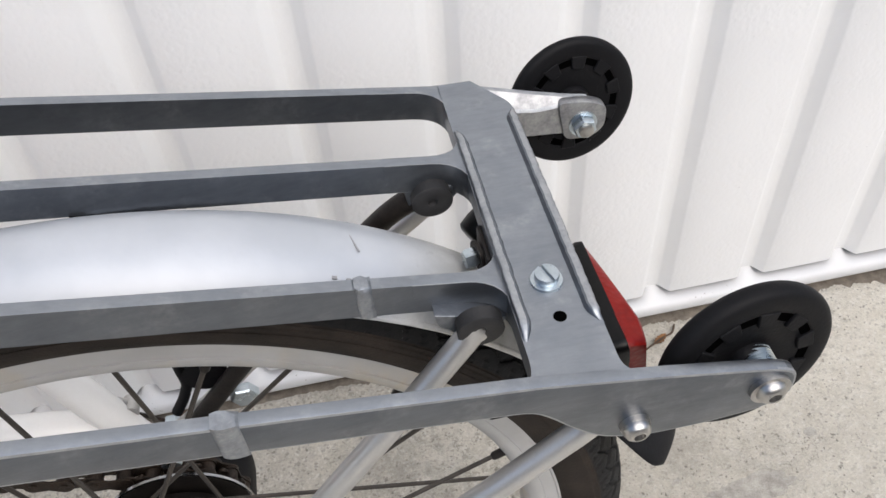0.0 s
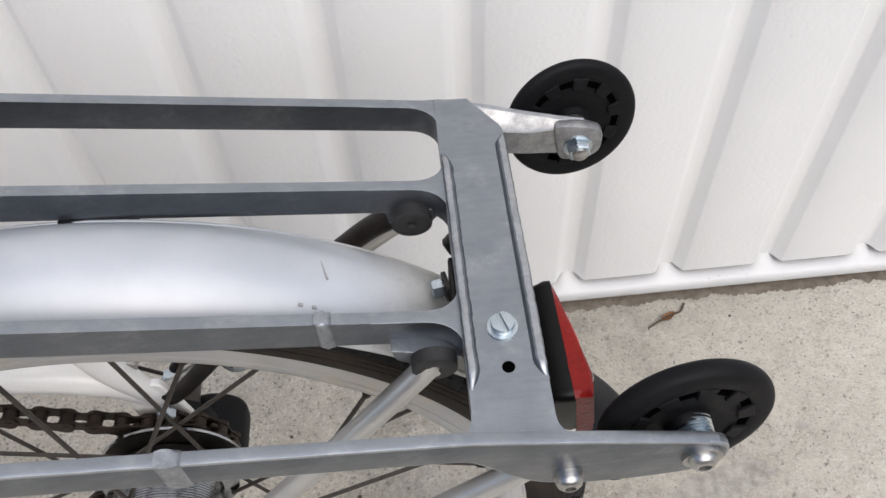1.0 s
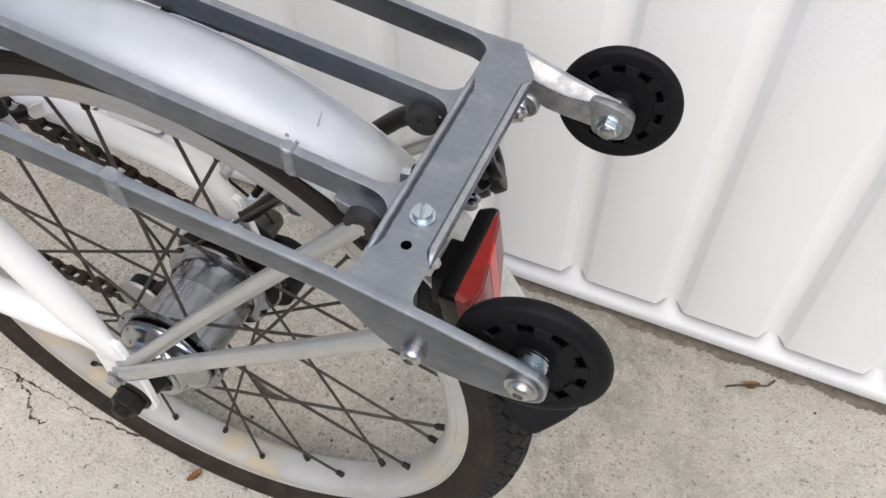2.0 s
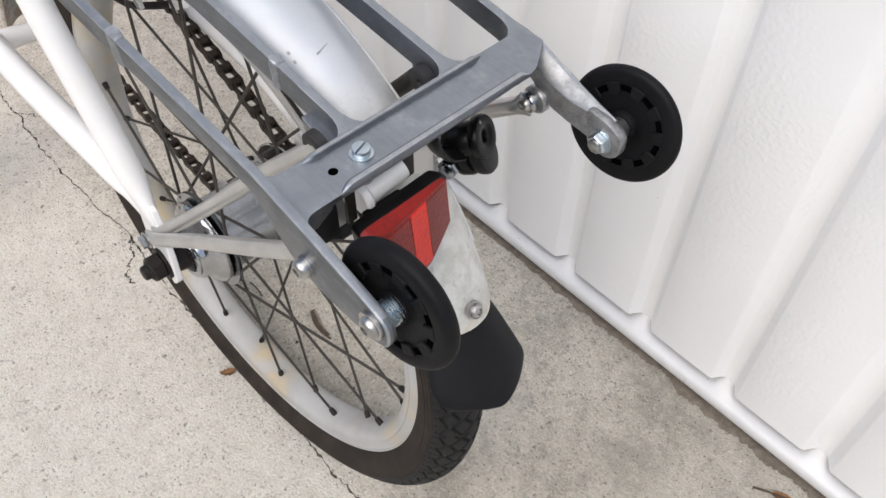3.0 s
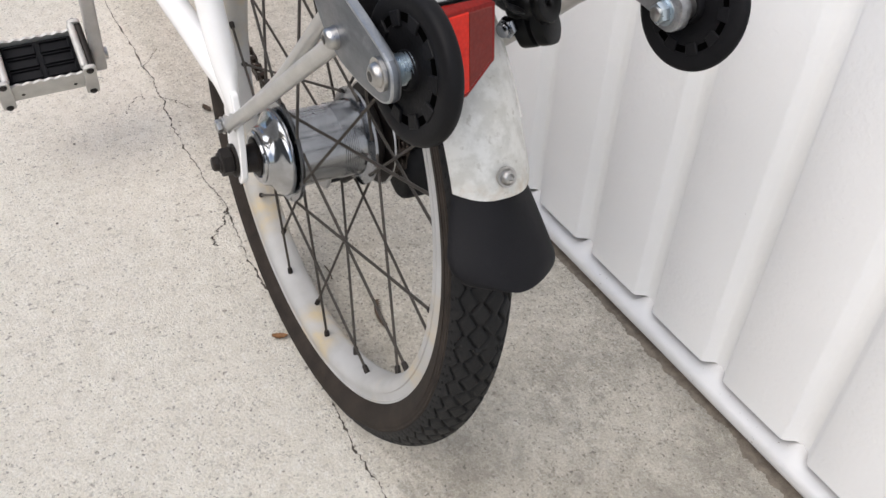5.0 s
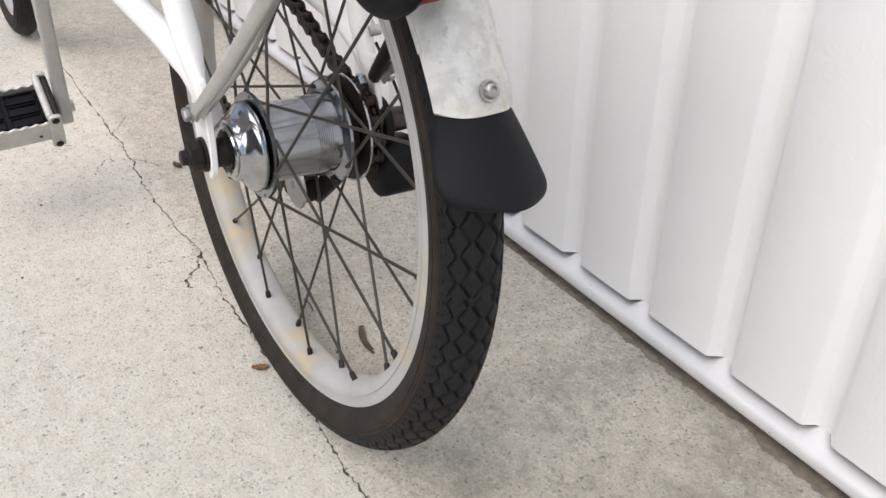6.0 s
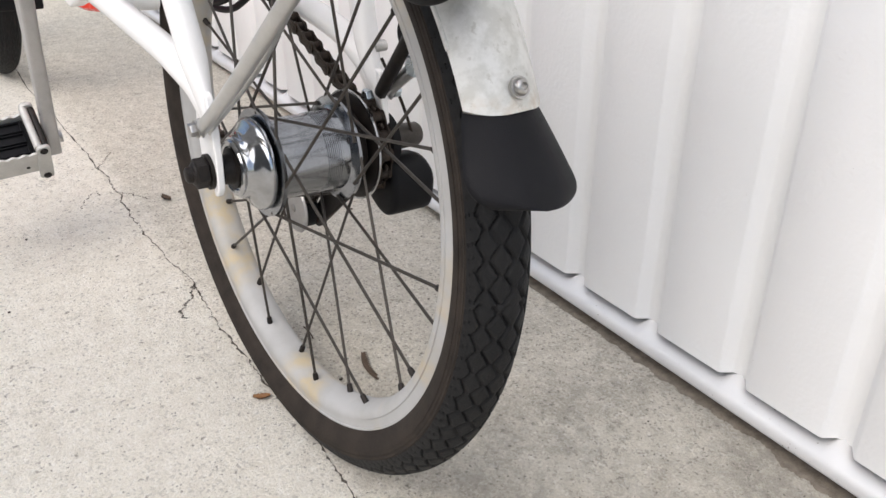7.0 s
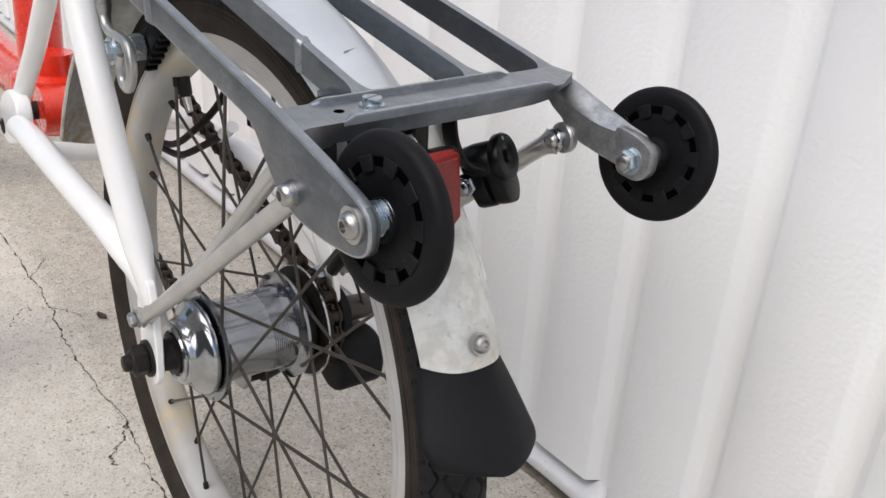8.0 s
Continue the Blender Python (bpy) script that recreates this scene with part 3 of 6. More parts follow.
build_crack("ground_crack_2", [(-0.226, 0.041), (-0.205, 0.030), (-0.196, 0.020), (-0.188, 0.015), (-0.175, 0.018)], 0.0007, 5)
build_crack("ground_crack_3", [(-0.47, 0.038), (-0.45, 0.052), (-0.43, 0.060)], 0.0004, 8)
build_crack("ground_crack_4", [(-0.5890, 0.0660), (-0.5610, 0.0470), (-0.5410, 0.0350)], 0.0003, 14)
build_crack("ground_crack_5", [(-0.4470, -0.0080), (-0.4790, 0.0120), (-0.4700, 0.0200)], 0.0003, 15)


def build_chip(x, y, long, wide, turn, seed):
    """A shallow dark chip in the concrete with a ragged edge."""
    rnd = random.Random(seed)
    bm = bmesh.new()
    ring = []
    m = 0.85
    for k in range(72):
        a = 2 * math.pi * k / 72
        m = 0.85 + (m - 0.85) * 0.8 + rnd.uniform(-0.10, 0.10)
        ring.append(bm.verts.new((long * m * math.cos(a), wide * m * math.sin(a), 0.0004)))
    bm.faces.new(ring)
    tagged(part("ground_chip", moved(bm, pose(x, y, 0, 0, 0, turn)), M_CHIP), "small dark chip in the concrete surface", "chip", kind="structure")


M_CHIP = surface("chipped_concrete", (0.45, 0.428, 0.385), (0.21, 0.197, 0.172), 0.9, 0.0, 120, 900, 0.95, 0.5, 0.0006)
build_chip(0.0810, -0.0870, 0.0080, 0.0036, 35, 31)
build_chip(0.0970, -0.0820, 0.0100, 0.0050, 20, 32)
build_chip(0.0480, -0.1730, 0.0110, 0.0060, 60, 34)
build_chip(0.3480, 0.1310, 0.0480, 0.0150, 10, 41)
build_chip(0.3050, 0.1530, 0.0050, 0.0024, 30, 42)
build_chip(0.4200, 0.1690, 0.0060, 0.0045, 0, 43)
build_chip(-0.5440, -0.0160, 0.0040, 0.0020, 60, 33)

# ---- bicycle ----
LEAN = 4.0
BASE_Y = 0.048
BK = pose(0, BASE_Y, 0, -LEAN)
AXLE = 0.208
bike = thing("bicycle", "folding bicycle, white rear frame, grey rack, red main frame, leaning", "bicycle")
HUB = BK @ pose(0, 0, AXLE)


def build_wheel(centre, full=True):
    name = "rear_wheel" if full else "front_wheel"
    wheel = thing(name)
    wheel.parent = bike
    # tyre: half-section rows of (y, r), left bead to right bead
    bm = bmesh.new()
    R, W, bead = 0.2085, 0.0178, 0.1735
    segs = 1080 if full else 240
    vs = [-1 + 0.34 * j / 20 for j in range(20)] + [-0.66 + 1.32 * j / 66 for j in range(67)] + [0.66 + 0.34 * (j + 1) / 20 for j in range(20)]
    cols = len(vs)
    sect = []
    for v in vs:
        a = v * 2.15 if abs(v) <= 0.8 else math.copysign(1.72 + (abs(v) - 0.8) * 4.3, v)
        sect.append((v, W * math.sin(a), max((R - W * 1.02) + W * 1.02 * math.cos(a), bead)))
    rows = []
    for i in range(segs):
        th = 2 * math.pi * i / segs
        u = th * R / 0.0150
        tri = abs((u % 1) * 2 - 1) * 2 - 1
        row = []
        for v, y, r in sect:
            cut, s = 0.0, abs(v)
            if s < 0.64:
                for c0, amp in ((0.10, 0.062), (-0.10, -0.062), (0.275, -0.062), (-0.275, 0.062), (0.44, 0.050), (-0.44, -0.050)):
                    cut = max(cut, 1 - abs(v - c0 - amp * tri) / 0.026)
                ph = (2 * u + 0.5 + 2.6 * (s - 0.36)) % 1
                if s > 0.50:
                    cut = max(cut, 0.55 - min(ph, 1 - ph) / 0.11)
            cut = min(max(cut, 0.0), 0.5) / 0.5
            ring = sum(max(0.0, 1 - abs(s - c) / 0.022) for c in (0.68, 0.735, 0.80, 0.815, 0.90))
            rr = r - 0.0018 * cut + 0.0008 * ring
            row.append(bm.verts.new((rr * math.cos(th), y * (1 - 0.02 * cut + 0.024 * ring), rr * math.sin(th))))
        rows.append(row)
    for i in range(segs):
        a, b = rows[i], rows[(i + 1) % segs]
        for j in range(cols - 1):
            f = bm.faces.new((a[j], a[j + 1], b[j + 1], b[j]))
            s = abs(sect[j][0] + sect[j + 1][0]) / 2
            f.material_index = 1 if s > 0.645 else 0
    moved(bm, centre)
    part("tyre", bm, [M_TYRE, M_WALLRUB], wheel, "worn black tyre with zigzag tread and brown sidewall", smooth=80)
    # rim
    half = [(0.0108, 0.1778), (0.0118, 0.1776), (0.0119, 0.1758), (0.0113, 0.1755), (0.0113, 0.1700), (0.0119, 0.1697), (0.0118, 0.1682), (0.0110, 0.1655), (0.0082, 0.1628), (0.0045, 0.1612)]
    prof = [(0.0, 0.1720), (0.0100, 0.1730)] + half + [(0.0, 0.1608)] + [(-y, r) for y, r in reversed(half)] + [(-0.0100, 0.1730)]
    part("rim", moved(lathe(prof, 144, closed=True), centre), M_RIM, wheel, "silver-white rim with rust bloom by the nipples", smooth=45)
    # hub
    if full:
        hub = [(-0.0265, 0.0), (-0.0280, 0.0280), (-0.0282, 0.0335), (-0.0256, 0.0337), (-0.0252, 0.0285), (-0.0232, 0.0262), (-0.0180, 0.0252), (0.0, 0.0249), (0.0160, 0.0252), (0.0215, 0.0262), (0.0232, 0.0290), (0.0235, 0.0337), (0.0255, 0.0335), (0.0262, 0.0290), (0.0262, 0.0)]
        part("hub_shell", moved(lathe(hub, 64), centre), M_HUB, wheel, "dull plated gear hub shell with greasy flanges", smooth=35)
        cap = [(-0.0440, 0.0), (-0.0440, 0.0130), (-0.0456, 0.0136), (-0.0463, 0.0150), (-0.0460, 0.0166), (-0.0450, 0.0174), (-0.0440, 0.0175), (-0.0436, 0.0187), (-0.0426, 0.0193), (-0.0412, 0.0196), (-0.0396, 0.0203), (-0.0380, 0.0217), (-0.0366, 0.0236),
               (-0.0354, 0.0256), (-0.0342, 0.0272), (-0.0328, 0.0283), (-0.0310, 0.0288), (-0.0296, 0.0284), (-0.0288, 0.0270), (-0.0284, 0.0)]
        part("hub_cap", moved(lathe(cap, 64), centre), M_CHROME, wheel, "bell-shaped chrome hub cap with a ringed neck", smooth=32)
        part("driver_ring", moved(lathe([(0.0258, 0), (0.0258, 0.0285), (0.0330, 0.0270), (0.0350, 0.0240), (0.0350, 0)], 40), centre), M_NUT, wheel)
        part("bearing_ring", moved(lathe([(-0.0462, 0.0096), (-0.0462, 0.0108), (-0.0446, 0.0108), (-0.0446, 0.0096)], 32, closed=True), centre), M_STEEL, wheel)
        part("bearing_cone", moved(lathe([(-0.0530, 0), (-0.0530, 0.0085), (-0.0470, 0.0095), (-0.0465, 0.0125), (-0.0450, 0.0125), (-0.0450, 0)], 32), centre), M_NUT, wheel)
        for k in range(11):
            y = 0.0065 + k * 0.0013
            part("shell_ring", moved(lathe([(y, 0.0250), (y + 0.0002, 0.02545), (y + 0.0007, 0.02545), (y + 0.0009, 0.0250)], 48), centre), M_HUB, wheel)
        for k in range(12):
            a = 118 - (k % 6) * 6.5
            mark = box(-0.0007, 0.0007, -0.0040, 0.0025, 0.0247, 0.02512, 0.0001, 1) if k % 3 else box(-0.0011, 0.0011, -0.0032, 0.0018, 0.0247, 0.02512, 0.0001, 1)
            part("stamped_bar", moved(mark, centre @ pose(0, -0.010 if k < 6 else -0.0015, 0, 0, 90 - a)), M_EDGE, wheel)
        part("dust_plate", moved(lathe([(0.0362, 0.02), (0.0362, 0.0352), (0.0367, 0.0355), (0.0372, 0.0352), (0.0372, 0.02)], 48), centre), M_NUT, wheel)
        part("dust_rim", moved(lathe([(0.0360, 0.0350), (0.0360, 0.0362), (0.0374, 0.0362), (0.0374, 0.0350)], 56, closed=True), centre), M_CHROME, wheel)
        axle = lathe([(-0.0700, 0), (-0.0700, 0.0040), (-0.0690, 0.0047), (0.078, 0.0047), (0.079, 0.0)], 20)
        part("axle", moved(axle, centre), M_NUT, wheel)
    else:
        hub = [(-0.037, 0.0), (-0.037, 0.012), (-0.030, 0.016), (-0.028, 0.024), (-0.026, 0.024), (-0.024, 0.013), (0.024, 0.013), (0.026, 0.024), (0.028, 0.024), (0.03, 0.016), (0.037, 0.012), (0.037, 0)]
        part("hub_shell", moved(lathe(hub, 32), centre), M_STEEL, wheel)
    # spokes
    fl_l, fl_y, fl_r = (0.0262, 0.0238, 0.0315) if full else (0.027, 0.027, 0.021)
    rim_r = 0.1630
    n = 28
    spoke_me = nipple_me = None
    for k in range(n):
        a = radians(-83.0 + 360 / n * k)
        side = -1 if k % 2 == 0 else 1
        lead = -side if (k // 2) % 2 == 0 else side
        h = a + lead * radians(58)
        p = Vector((rim_r * math.cos(a), side * 0.0035, rim_r * math.sin(a)))
        q = Vector((fl_r * math.cos(h), side * ((fl_y if side > 0 else fl_l) + 0.0012 * lead * side), fl_r * math.sin(h)))
        d = q - p
        if spoke_me is None:
            L = d.length
            s = tube([(0, 0, 0), (0, 0, L * 0.5), (0, 0, L - 0.003), (0, 0, L)], [0.0010, 0.0010, 0.0010, 0.0014], 8)
            spoke_me = mesh_of("spoke", s, M_DARKSTEEL)
            nip = tube([(0, 0, -0.004), (0, 0, -0.0015), (0, 0, 0.0), (0, 0, 0.0065), (0, 0, 0.0075)], [0.0028, 0.0028, 0.0021, 0.0019, 0.0013], 10)
            nipple_me = mesh_of("nipple", nip, M_NUT)
        rot = d.to_track_quat("Z", "Y").to_matrix().to_4x4()
        for nm, me in (("spoke", spoke_me), ("nipple", nipple_me)):
            ob = new(nm, me)
            ob.parent = wheel
            ob.matrix_basis = centre @ Matrix.Translation(p) @ rot
    return wheel


TOE = HUB @ pose(0, 0, 0, 0, 0, 1.7)
rear_wheel = build_wheel(TOE)
front_wheel = build_wheel(pose(-1.035, 0.012, 0, -LEAN) @ pose(0, 0, AXLE), full=False)
# valve on the rear rim
part("valve", moved(tube([(-0.0912, 0.001, 0.1440), (-0.0893, 0.001, 0.1385), (-0.0880, 0.001, 0.1350), (-0.0850, 0.001, 0.1262), (-0.0842, 0.001, 0.1240)], [0.0052, 0.0048, 0.0042, 0.0044, 0.0032], 14), TOE), M_NUT, rear_wheel)
part("valve_stem", moved(tube([(-0.0845, 0.001, 0.1250), (-0.0815, 0.001, 0.1205), (-0.0785, 0.001, 0.1165)], [0.0026, 0.0024, 0.0020], 12), TOE), M_STEEL, rear_wheel)

# sprocket and chain
CHAIN_Y = 0.045
spr = lathe([(CHAIN_Y - 0.0012, 0.010), (CHAIN_Y - 0.0012, 0.0265), (CHAIN_Y + 0.0012, 0.0265), (CHAIN_Y + 0.0012, 0.010)], 40, closed=True)
teeth = [box(-0.0022, 0.0022, CHAIN_Y - 0.0010, CHAIN_Y + 0.0010, 0.025, 0.0318, 0.0007, 1) for _ in range(14)]
for k, t in enumerate(teeth):
    moved(t, pose(0, 0, 0, 0, 360 / 14 * k))
part("sprocket", moved(merged(spr, *teeth), HUB), M_CHAIN, rear_wheel)
part("sprocket_carrier", moved(lathe([(0.0352, 0.0), (0.0352, 0.020), (0.0425, 0.0195), (0.0480, 0.0170), (0.0520, 0.0120), (0.0520, 0.0)], 32), HUB), M_NUT, rear_wheel)


def build_chain():
    """Side plates and rollers, link by link, round the sprocket and the tensioner."""
    chain = thing("chain")
    chain.parent = bike
    loop = [(-0.36, 0.340)]
    loop += [(-0.28, 0.3205), (-0.17, 0.2860), (-0.09, 0.2630), (-0.012, 0.2355)]
    for a in range(80, -91, -17):
        loop.append((0.0285 * math.cos(radians(a)), AXLE + 0.0285 * math.sin(radians(a))))
    loop += [(-0.03, 0.172), (-0.062, 0.152), (-0.083, 0.134)]
    loop += [(-0.098, 0.112), (-0.13, 0.108), (-0.20, 0.112), (-0.29, 0.128), (-0.36, 0.150)]
    dense = smooth_path([(x, CHAIN_Y, z) for x, z in loop], 14)
    pts, need = [dense[0]], 0.0127
    last = dense[0]
    for p in dense[1:]:
        while (p - last).length >= need:
            last = last + (p - last).normalized() * need
            pts.append(last)
    def fig8(y0, y1, waist):
        out = []
        for k in range(13):
            a = math.pi / 2 + math.pi * k / 12
            out.append((0.0043 * math.cos(a), 0.0043 * math.sin(a)))
        out.append((0.00635, -waist))
        for k in range(13):
            a = -math.pi / 2 + math.pi * k / 12
            out.append((0.0127 + 0.0043 * math.cos(a), 0.0043 * math.sin(a)))
        out.append((0.00635, waist))
        return plate(out, y0, y1, 0)
    pins = lambda r, y: merged(lathe([(-y, 0), (-y, r), (y, r), (y, 0)], 10), moved(lathe([(-y, 0), (-y, r), (y, r), (y, 0)], 10), pose(0.0127, 0, 0)))
    outer = mesh_of("chain_link", merged(fig8(-0.0044, -0.0034, 0.0028), fig8(0.0034, 0.0044, 0.0028), pins(0.0018, 0.0048)), M_CHAIN)
    inner = mesh_of("chain_link", merged(fig8(-0.0032, -0.0022, 0.0028), fig8(0.0022, 0.0032, 0.0028), pins(0.0038, 0.0021)), M_CHAIN)
    for k, (a, b) in enumerate(zip(pts, pts[1:])):
        d = b - a
        ob = new("chain_link", outer if k % 2 else inner)
        ob.parent = chain
        ob.matrix_basis = BK @ Matrix.Translation(a) @ pose(0, 0, 0, 0, -math.degrees(math.atan2(d.z, d.x)))
    return chain


build_chain()


# chain tensioner
tens = thing("chain_tensioner")
tens.parent = bike
body = rounded([(-0.012, 0.194), (-0.008, 0.168), (0.014, 0.158), (0.028, 0.166), (0.029, 0.190), (0.014, 0.199)], 0.008, 4)
part("tensioner_body", moved(plate(body, 0.052, 0.085, 0.005, 3), BK), M_BLACK, tens)
arm = rounded([(-0.10, 0.112), (-0.085, 0.106), (0.006, 0.190), (0.0, 0.214), (-0.014, 0.206)], 0.008, 4)
part("tensioner_arm", moved(plate(arm, 0.052, 0.056, 0.001, 1), BK), M_NUT, tens)
part("jockey_wheel", moved(lathe([(0.039, 0), (0.039, 0.012), (0.0405, 0.0165), (0.0495, 0.0165), (0.051, 0.012), (0.051, 0)], 24), BK @ pose(-0.093, 0, 0.1245)), M_BLACK, tens)
part("pulley_cover", moved(lathe([(0.0365, 0), (0.0365, 0.0190), (0.0382, 0.0202), (0.0390, 0.0198), (0.0390, 0)], 32), BK @ pose(-0.093, 0, 0.1245)), M_CRANK, tens)
part("pulley_screw", moved(lathe([(0.0345, 0), (0.0345, 0.0022), (0.0352, 0.0032), (0.0368, 0.0034)], 14), BK @ pose(-0.093, 0, 0.1245)), M_STEEL, tens)
part("gear_nut", moved(lathe([(0.0640, 0), (0.0640, 0.0085), (0.070, 0.0088), (0.086, 0.0080), (0.088, 0.0066), (0.088, 0)], 24), HUB), M_DARKSTEEL, tens)
part("gear_cover", moved(lathe([(0.0560, 0), (0.0560, 0.0175), (0.0575, 0.019), (0.0635, 0.0185), (0.0650, 0.016), (0.0650, 0)], 32), HUB), M_BLACK, tens)

# ---- rear frame: white stays, dropouts, axle nuts ----
frame_part = thing("rear_frame")
frame_part.parent = bike
TOPZ = 0.425
for s in (-1, 1):
    y = s * 0.0565
    drop = rounded([(-0.016, 0.256), (0.003, 0.256), (0.007, 0.242), (0.0115, 0.222), (0.0125, 0.200), (0.0075, 0.1935), (0.0045, 0.1960), (0.0040, 0.2100), (-0.0040, 0.2100), (-0.0045, 0.1960), (-0.0085, 0.1955), (-0.0125, 0.212), (-0.0165, 0.234)], 0.003, 3)
    part("dropout", moved(plate(drop, y - 0.0022, y + 0.0022, 0.0007, 1), BK), M_WHITE, frame_part)
    n = 26
    part("seat_stay", moved(tube(smooth_path([(0.0005, y, 0.236), (-0.0125, y, 0.262), (-0.029, y + s * 0.0025, 0.300), (-0.050, y + s * 0.0065, 0.352), (-0.074, y + s * 0.009, 0.405), (-0.083, y + s * 0.010, TOPZ)], 5), [0.0040, 0.0050, 0.0058, 0.0064, 0.0069, 0.0074, 0.0078] + [0.0082] * (n - 7), 18, [0.50, 0.55, 0.6, 0.7, 0.8, 0.9] + [1.0] * (n - 6)), BK), M_WHITE, frame_part)
    part("chain_stay", moved(tube(smooth_path([(-0.004, y, 0.238), (-0.020, y + s * 0.001, 0.256), (-0.046, y + s * 0.003 - 0.0015, 0.267), (-0.11, y + s * 0.005 - 0.0042, 0.275), (-0.19, y + s * 0.004 - 0.0070, 0.2785), (-0.236, y + s * 0.002 - 0.0080, 0.2750)], 5), [0.0045, 0.0052, 0.0060, 0.0066, 0.0070, 0.0074, 0.0078, 0.0082] + [0.0086] * (n - 8), 18, [0.5, 0.55, 0.6, 0.7, 0.8, 0.9] + [1.0] * (n - 6)), BK), M_WHITE, frame_part)
    part("front_stay", moved(tube([(-0.272, y, 0.285), (-0.208, y, 0.339), (-0.168, y, 0.379), (-0.105, y, 0.440)], 0.0068, 18), BK), M_WHITE, frame_part)
    lug = rounded([(-0.2860, 0.2880), (-0.2640, 0.2960), (-0.2460, 0.2940), (-0.2390, 0.2820), (-0.2440, 0.2600), (-0.2847, 0.2470), (-0.3090, 0.2520), (-0.3020, 0.2740)], 0.009, 4)
    part("hinge_lug", moved(plate(lug, y + s * 0.0045 - 0.0055, y + s * 0.0045 + 0.0055, 0.0022, 3), BK), M_WHITE, frame_part)
    part("hinge_bolt", moved(lathe([(-0.0112, 0), (-0.0112, 0.0042), (-0.0104, 0.0062), (0.0104, 0.0062), (0.0112, 0.0042), (0.0112, 0)], 20), BK @ pose(-0.294, y, 0.2590)), M_NUT, frame_part)
part("cable_stub", moved(tube([(-0.176, -0.060, 0.274), (-0.178, -0.050, 0.2725), (-0.180, -0.036, 0.2700), (-0.181, -0.026, 0.2690)], [0.0078, 0.0070, 0.0062, 0.0062], 14), BK), M_WHITE, frame_part)
part("top_bridge", moved(tube([(-0.085, -0.056, TOPZ), (-0.085, 0.056, TOPZ)], 0.0085, 16), BK), M_WHITE, frame_part)
for s in (-1, 1):
    nut = moved(hexagon(-0.0080, 0.0, 0.0092), HUB @ pose(0, s * 0.0605 + (0 if s < 0 else 0.008), 0, 0, 12))
    part("axle_nut", nut, M_NUT, frame_part)
    if s < 0:
        part("nut_cap", moved(lathe([(-0.0735, 0.0), (-0.0735, 0.0036), (-0.0728, 0.0046), (-0.0700, 0.0049), (-0.0692, 0.0066), (-0.0670, 0.0076), (-0.0670, 0.0)], 28), HUB), M_NUT, frame_part)
    part("axle_washer", moved(lathe([(-0.001, 0.004), (-0.001, 0.0108), (0.001, 0.0108), (0.001, 0.004)], 24, closed=True), HUB @ pose(0, s * 0.0597, 0)), M_NUT, frame_part)

# ---- main frame, crank, pedal ----
main = thing("main_frame")
main.parent = bike
part("seat_tube", moved(tube([(-0.446, 0, 0.235), (-0.446, 0, 0.30), (-0.436, 0, 0.62)], 0.0200, 28), BK), M_RED, main)
part("seat_lug", moved(lathe_z([(0.220, 0.0), (0.220, 0.031), (0.223, 0.0345), (0.262, 0.0350), (0.269, 0.0335), (0.272, 0.0212), (0.290, 0.0206)]), BK @ pose(-0.408, -0.002, 0)), M_RED, main)
part("main_tube", moved(tube(smooth_path([(-0.435, 0, 0.245), (-0.60, 0, 0.235), (-0.80, 0, 0.250), (-0.93, 0, 0.34)], 6), 0.024, 24), BK), M_RED, main)
part("bracket_shell", moved(lathe([(-0.034, 0), (-0.034, 0.0195), (0.034, 0.0195), (0.034, 0)], 28), BK @ pose(-0.318, 0, 0.262)), M_RED, main)
part("front_flap", moved(plate(rounded([(-0.828, 0.135), (-0.816, 0.135), (-0.823, 0.22), (-0.835, 0.22)], 0.004, 2), -0.035, 0.035, 0.003), pose(0, 0.02, 0, -LEAN)), M_FLAP, main)
fork_y = 0.012
for s in (-1, 1):
    part("fork_blade", moved(tube(smooth_path([(-1.035, s * 0.046, 0.208), (-1.02, s * 0.046, 0.30), (-0.99, s * 0.040, 0.42), (-0.975, s * 0.02, 0.46)], 5), 0.009, 14), pose(0, fork_y, 0, -LEAN)), M_WHITE, main)
part("front_mudguard", moved(lathe([(-0.020, 0.213), (-0.016, 0.220), (0, 0.2225), (0.016, 0.220), (0.020, 0.213), (0.019, 0.2125), (0.0155, 0.219), (0, 0.2213), (-0.0155, 0.219), (-0.019, 0.2125)], 40, -8, 150, True), pose(-1.035, fork_y, 0, -LEAN) @ pose(0, 0, AXLE)), M_GUARD, main)
part("steering_tube", moved(tube([(-0.965, 0, 0.46), (-0.94, 0, 0.62)], 0.018, 20), pose(0, fork_y, 0, -LEAN)), M_RED, main)

CR_A, CR_B = Vector((-0.327, -0.0262, 0.262)), Vector((-0.385, -0.0250, 0.101))
crank = thing("crank")
crank.parent = bike
d = CR_B - CR_A
ca = plate(rounded([(-0.015, 0.012), (-0.0088, -0.055), (-0.0088, -0.11), (-0.0100, -0.150), (-0.0102, -0.176), (0.0102, -0.176), (0.0100, -0.150), (0.0088, -0.11), (0.0088, -0.055), (0.015, 0.012), (0.0, 0.020)], 0.0065, 5), -0.0060, 0.0060, 0.0026, 3)
part("crank_arm", moved(ca, Matrix.Translation(CR_A) @ pose(0, 0, 0, 0, math.degrees(math.atan2(-d.x, -d.z)))), M_CRANK, crank, "silver-grey alloy crank arm with a scratch")
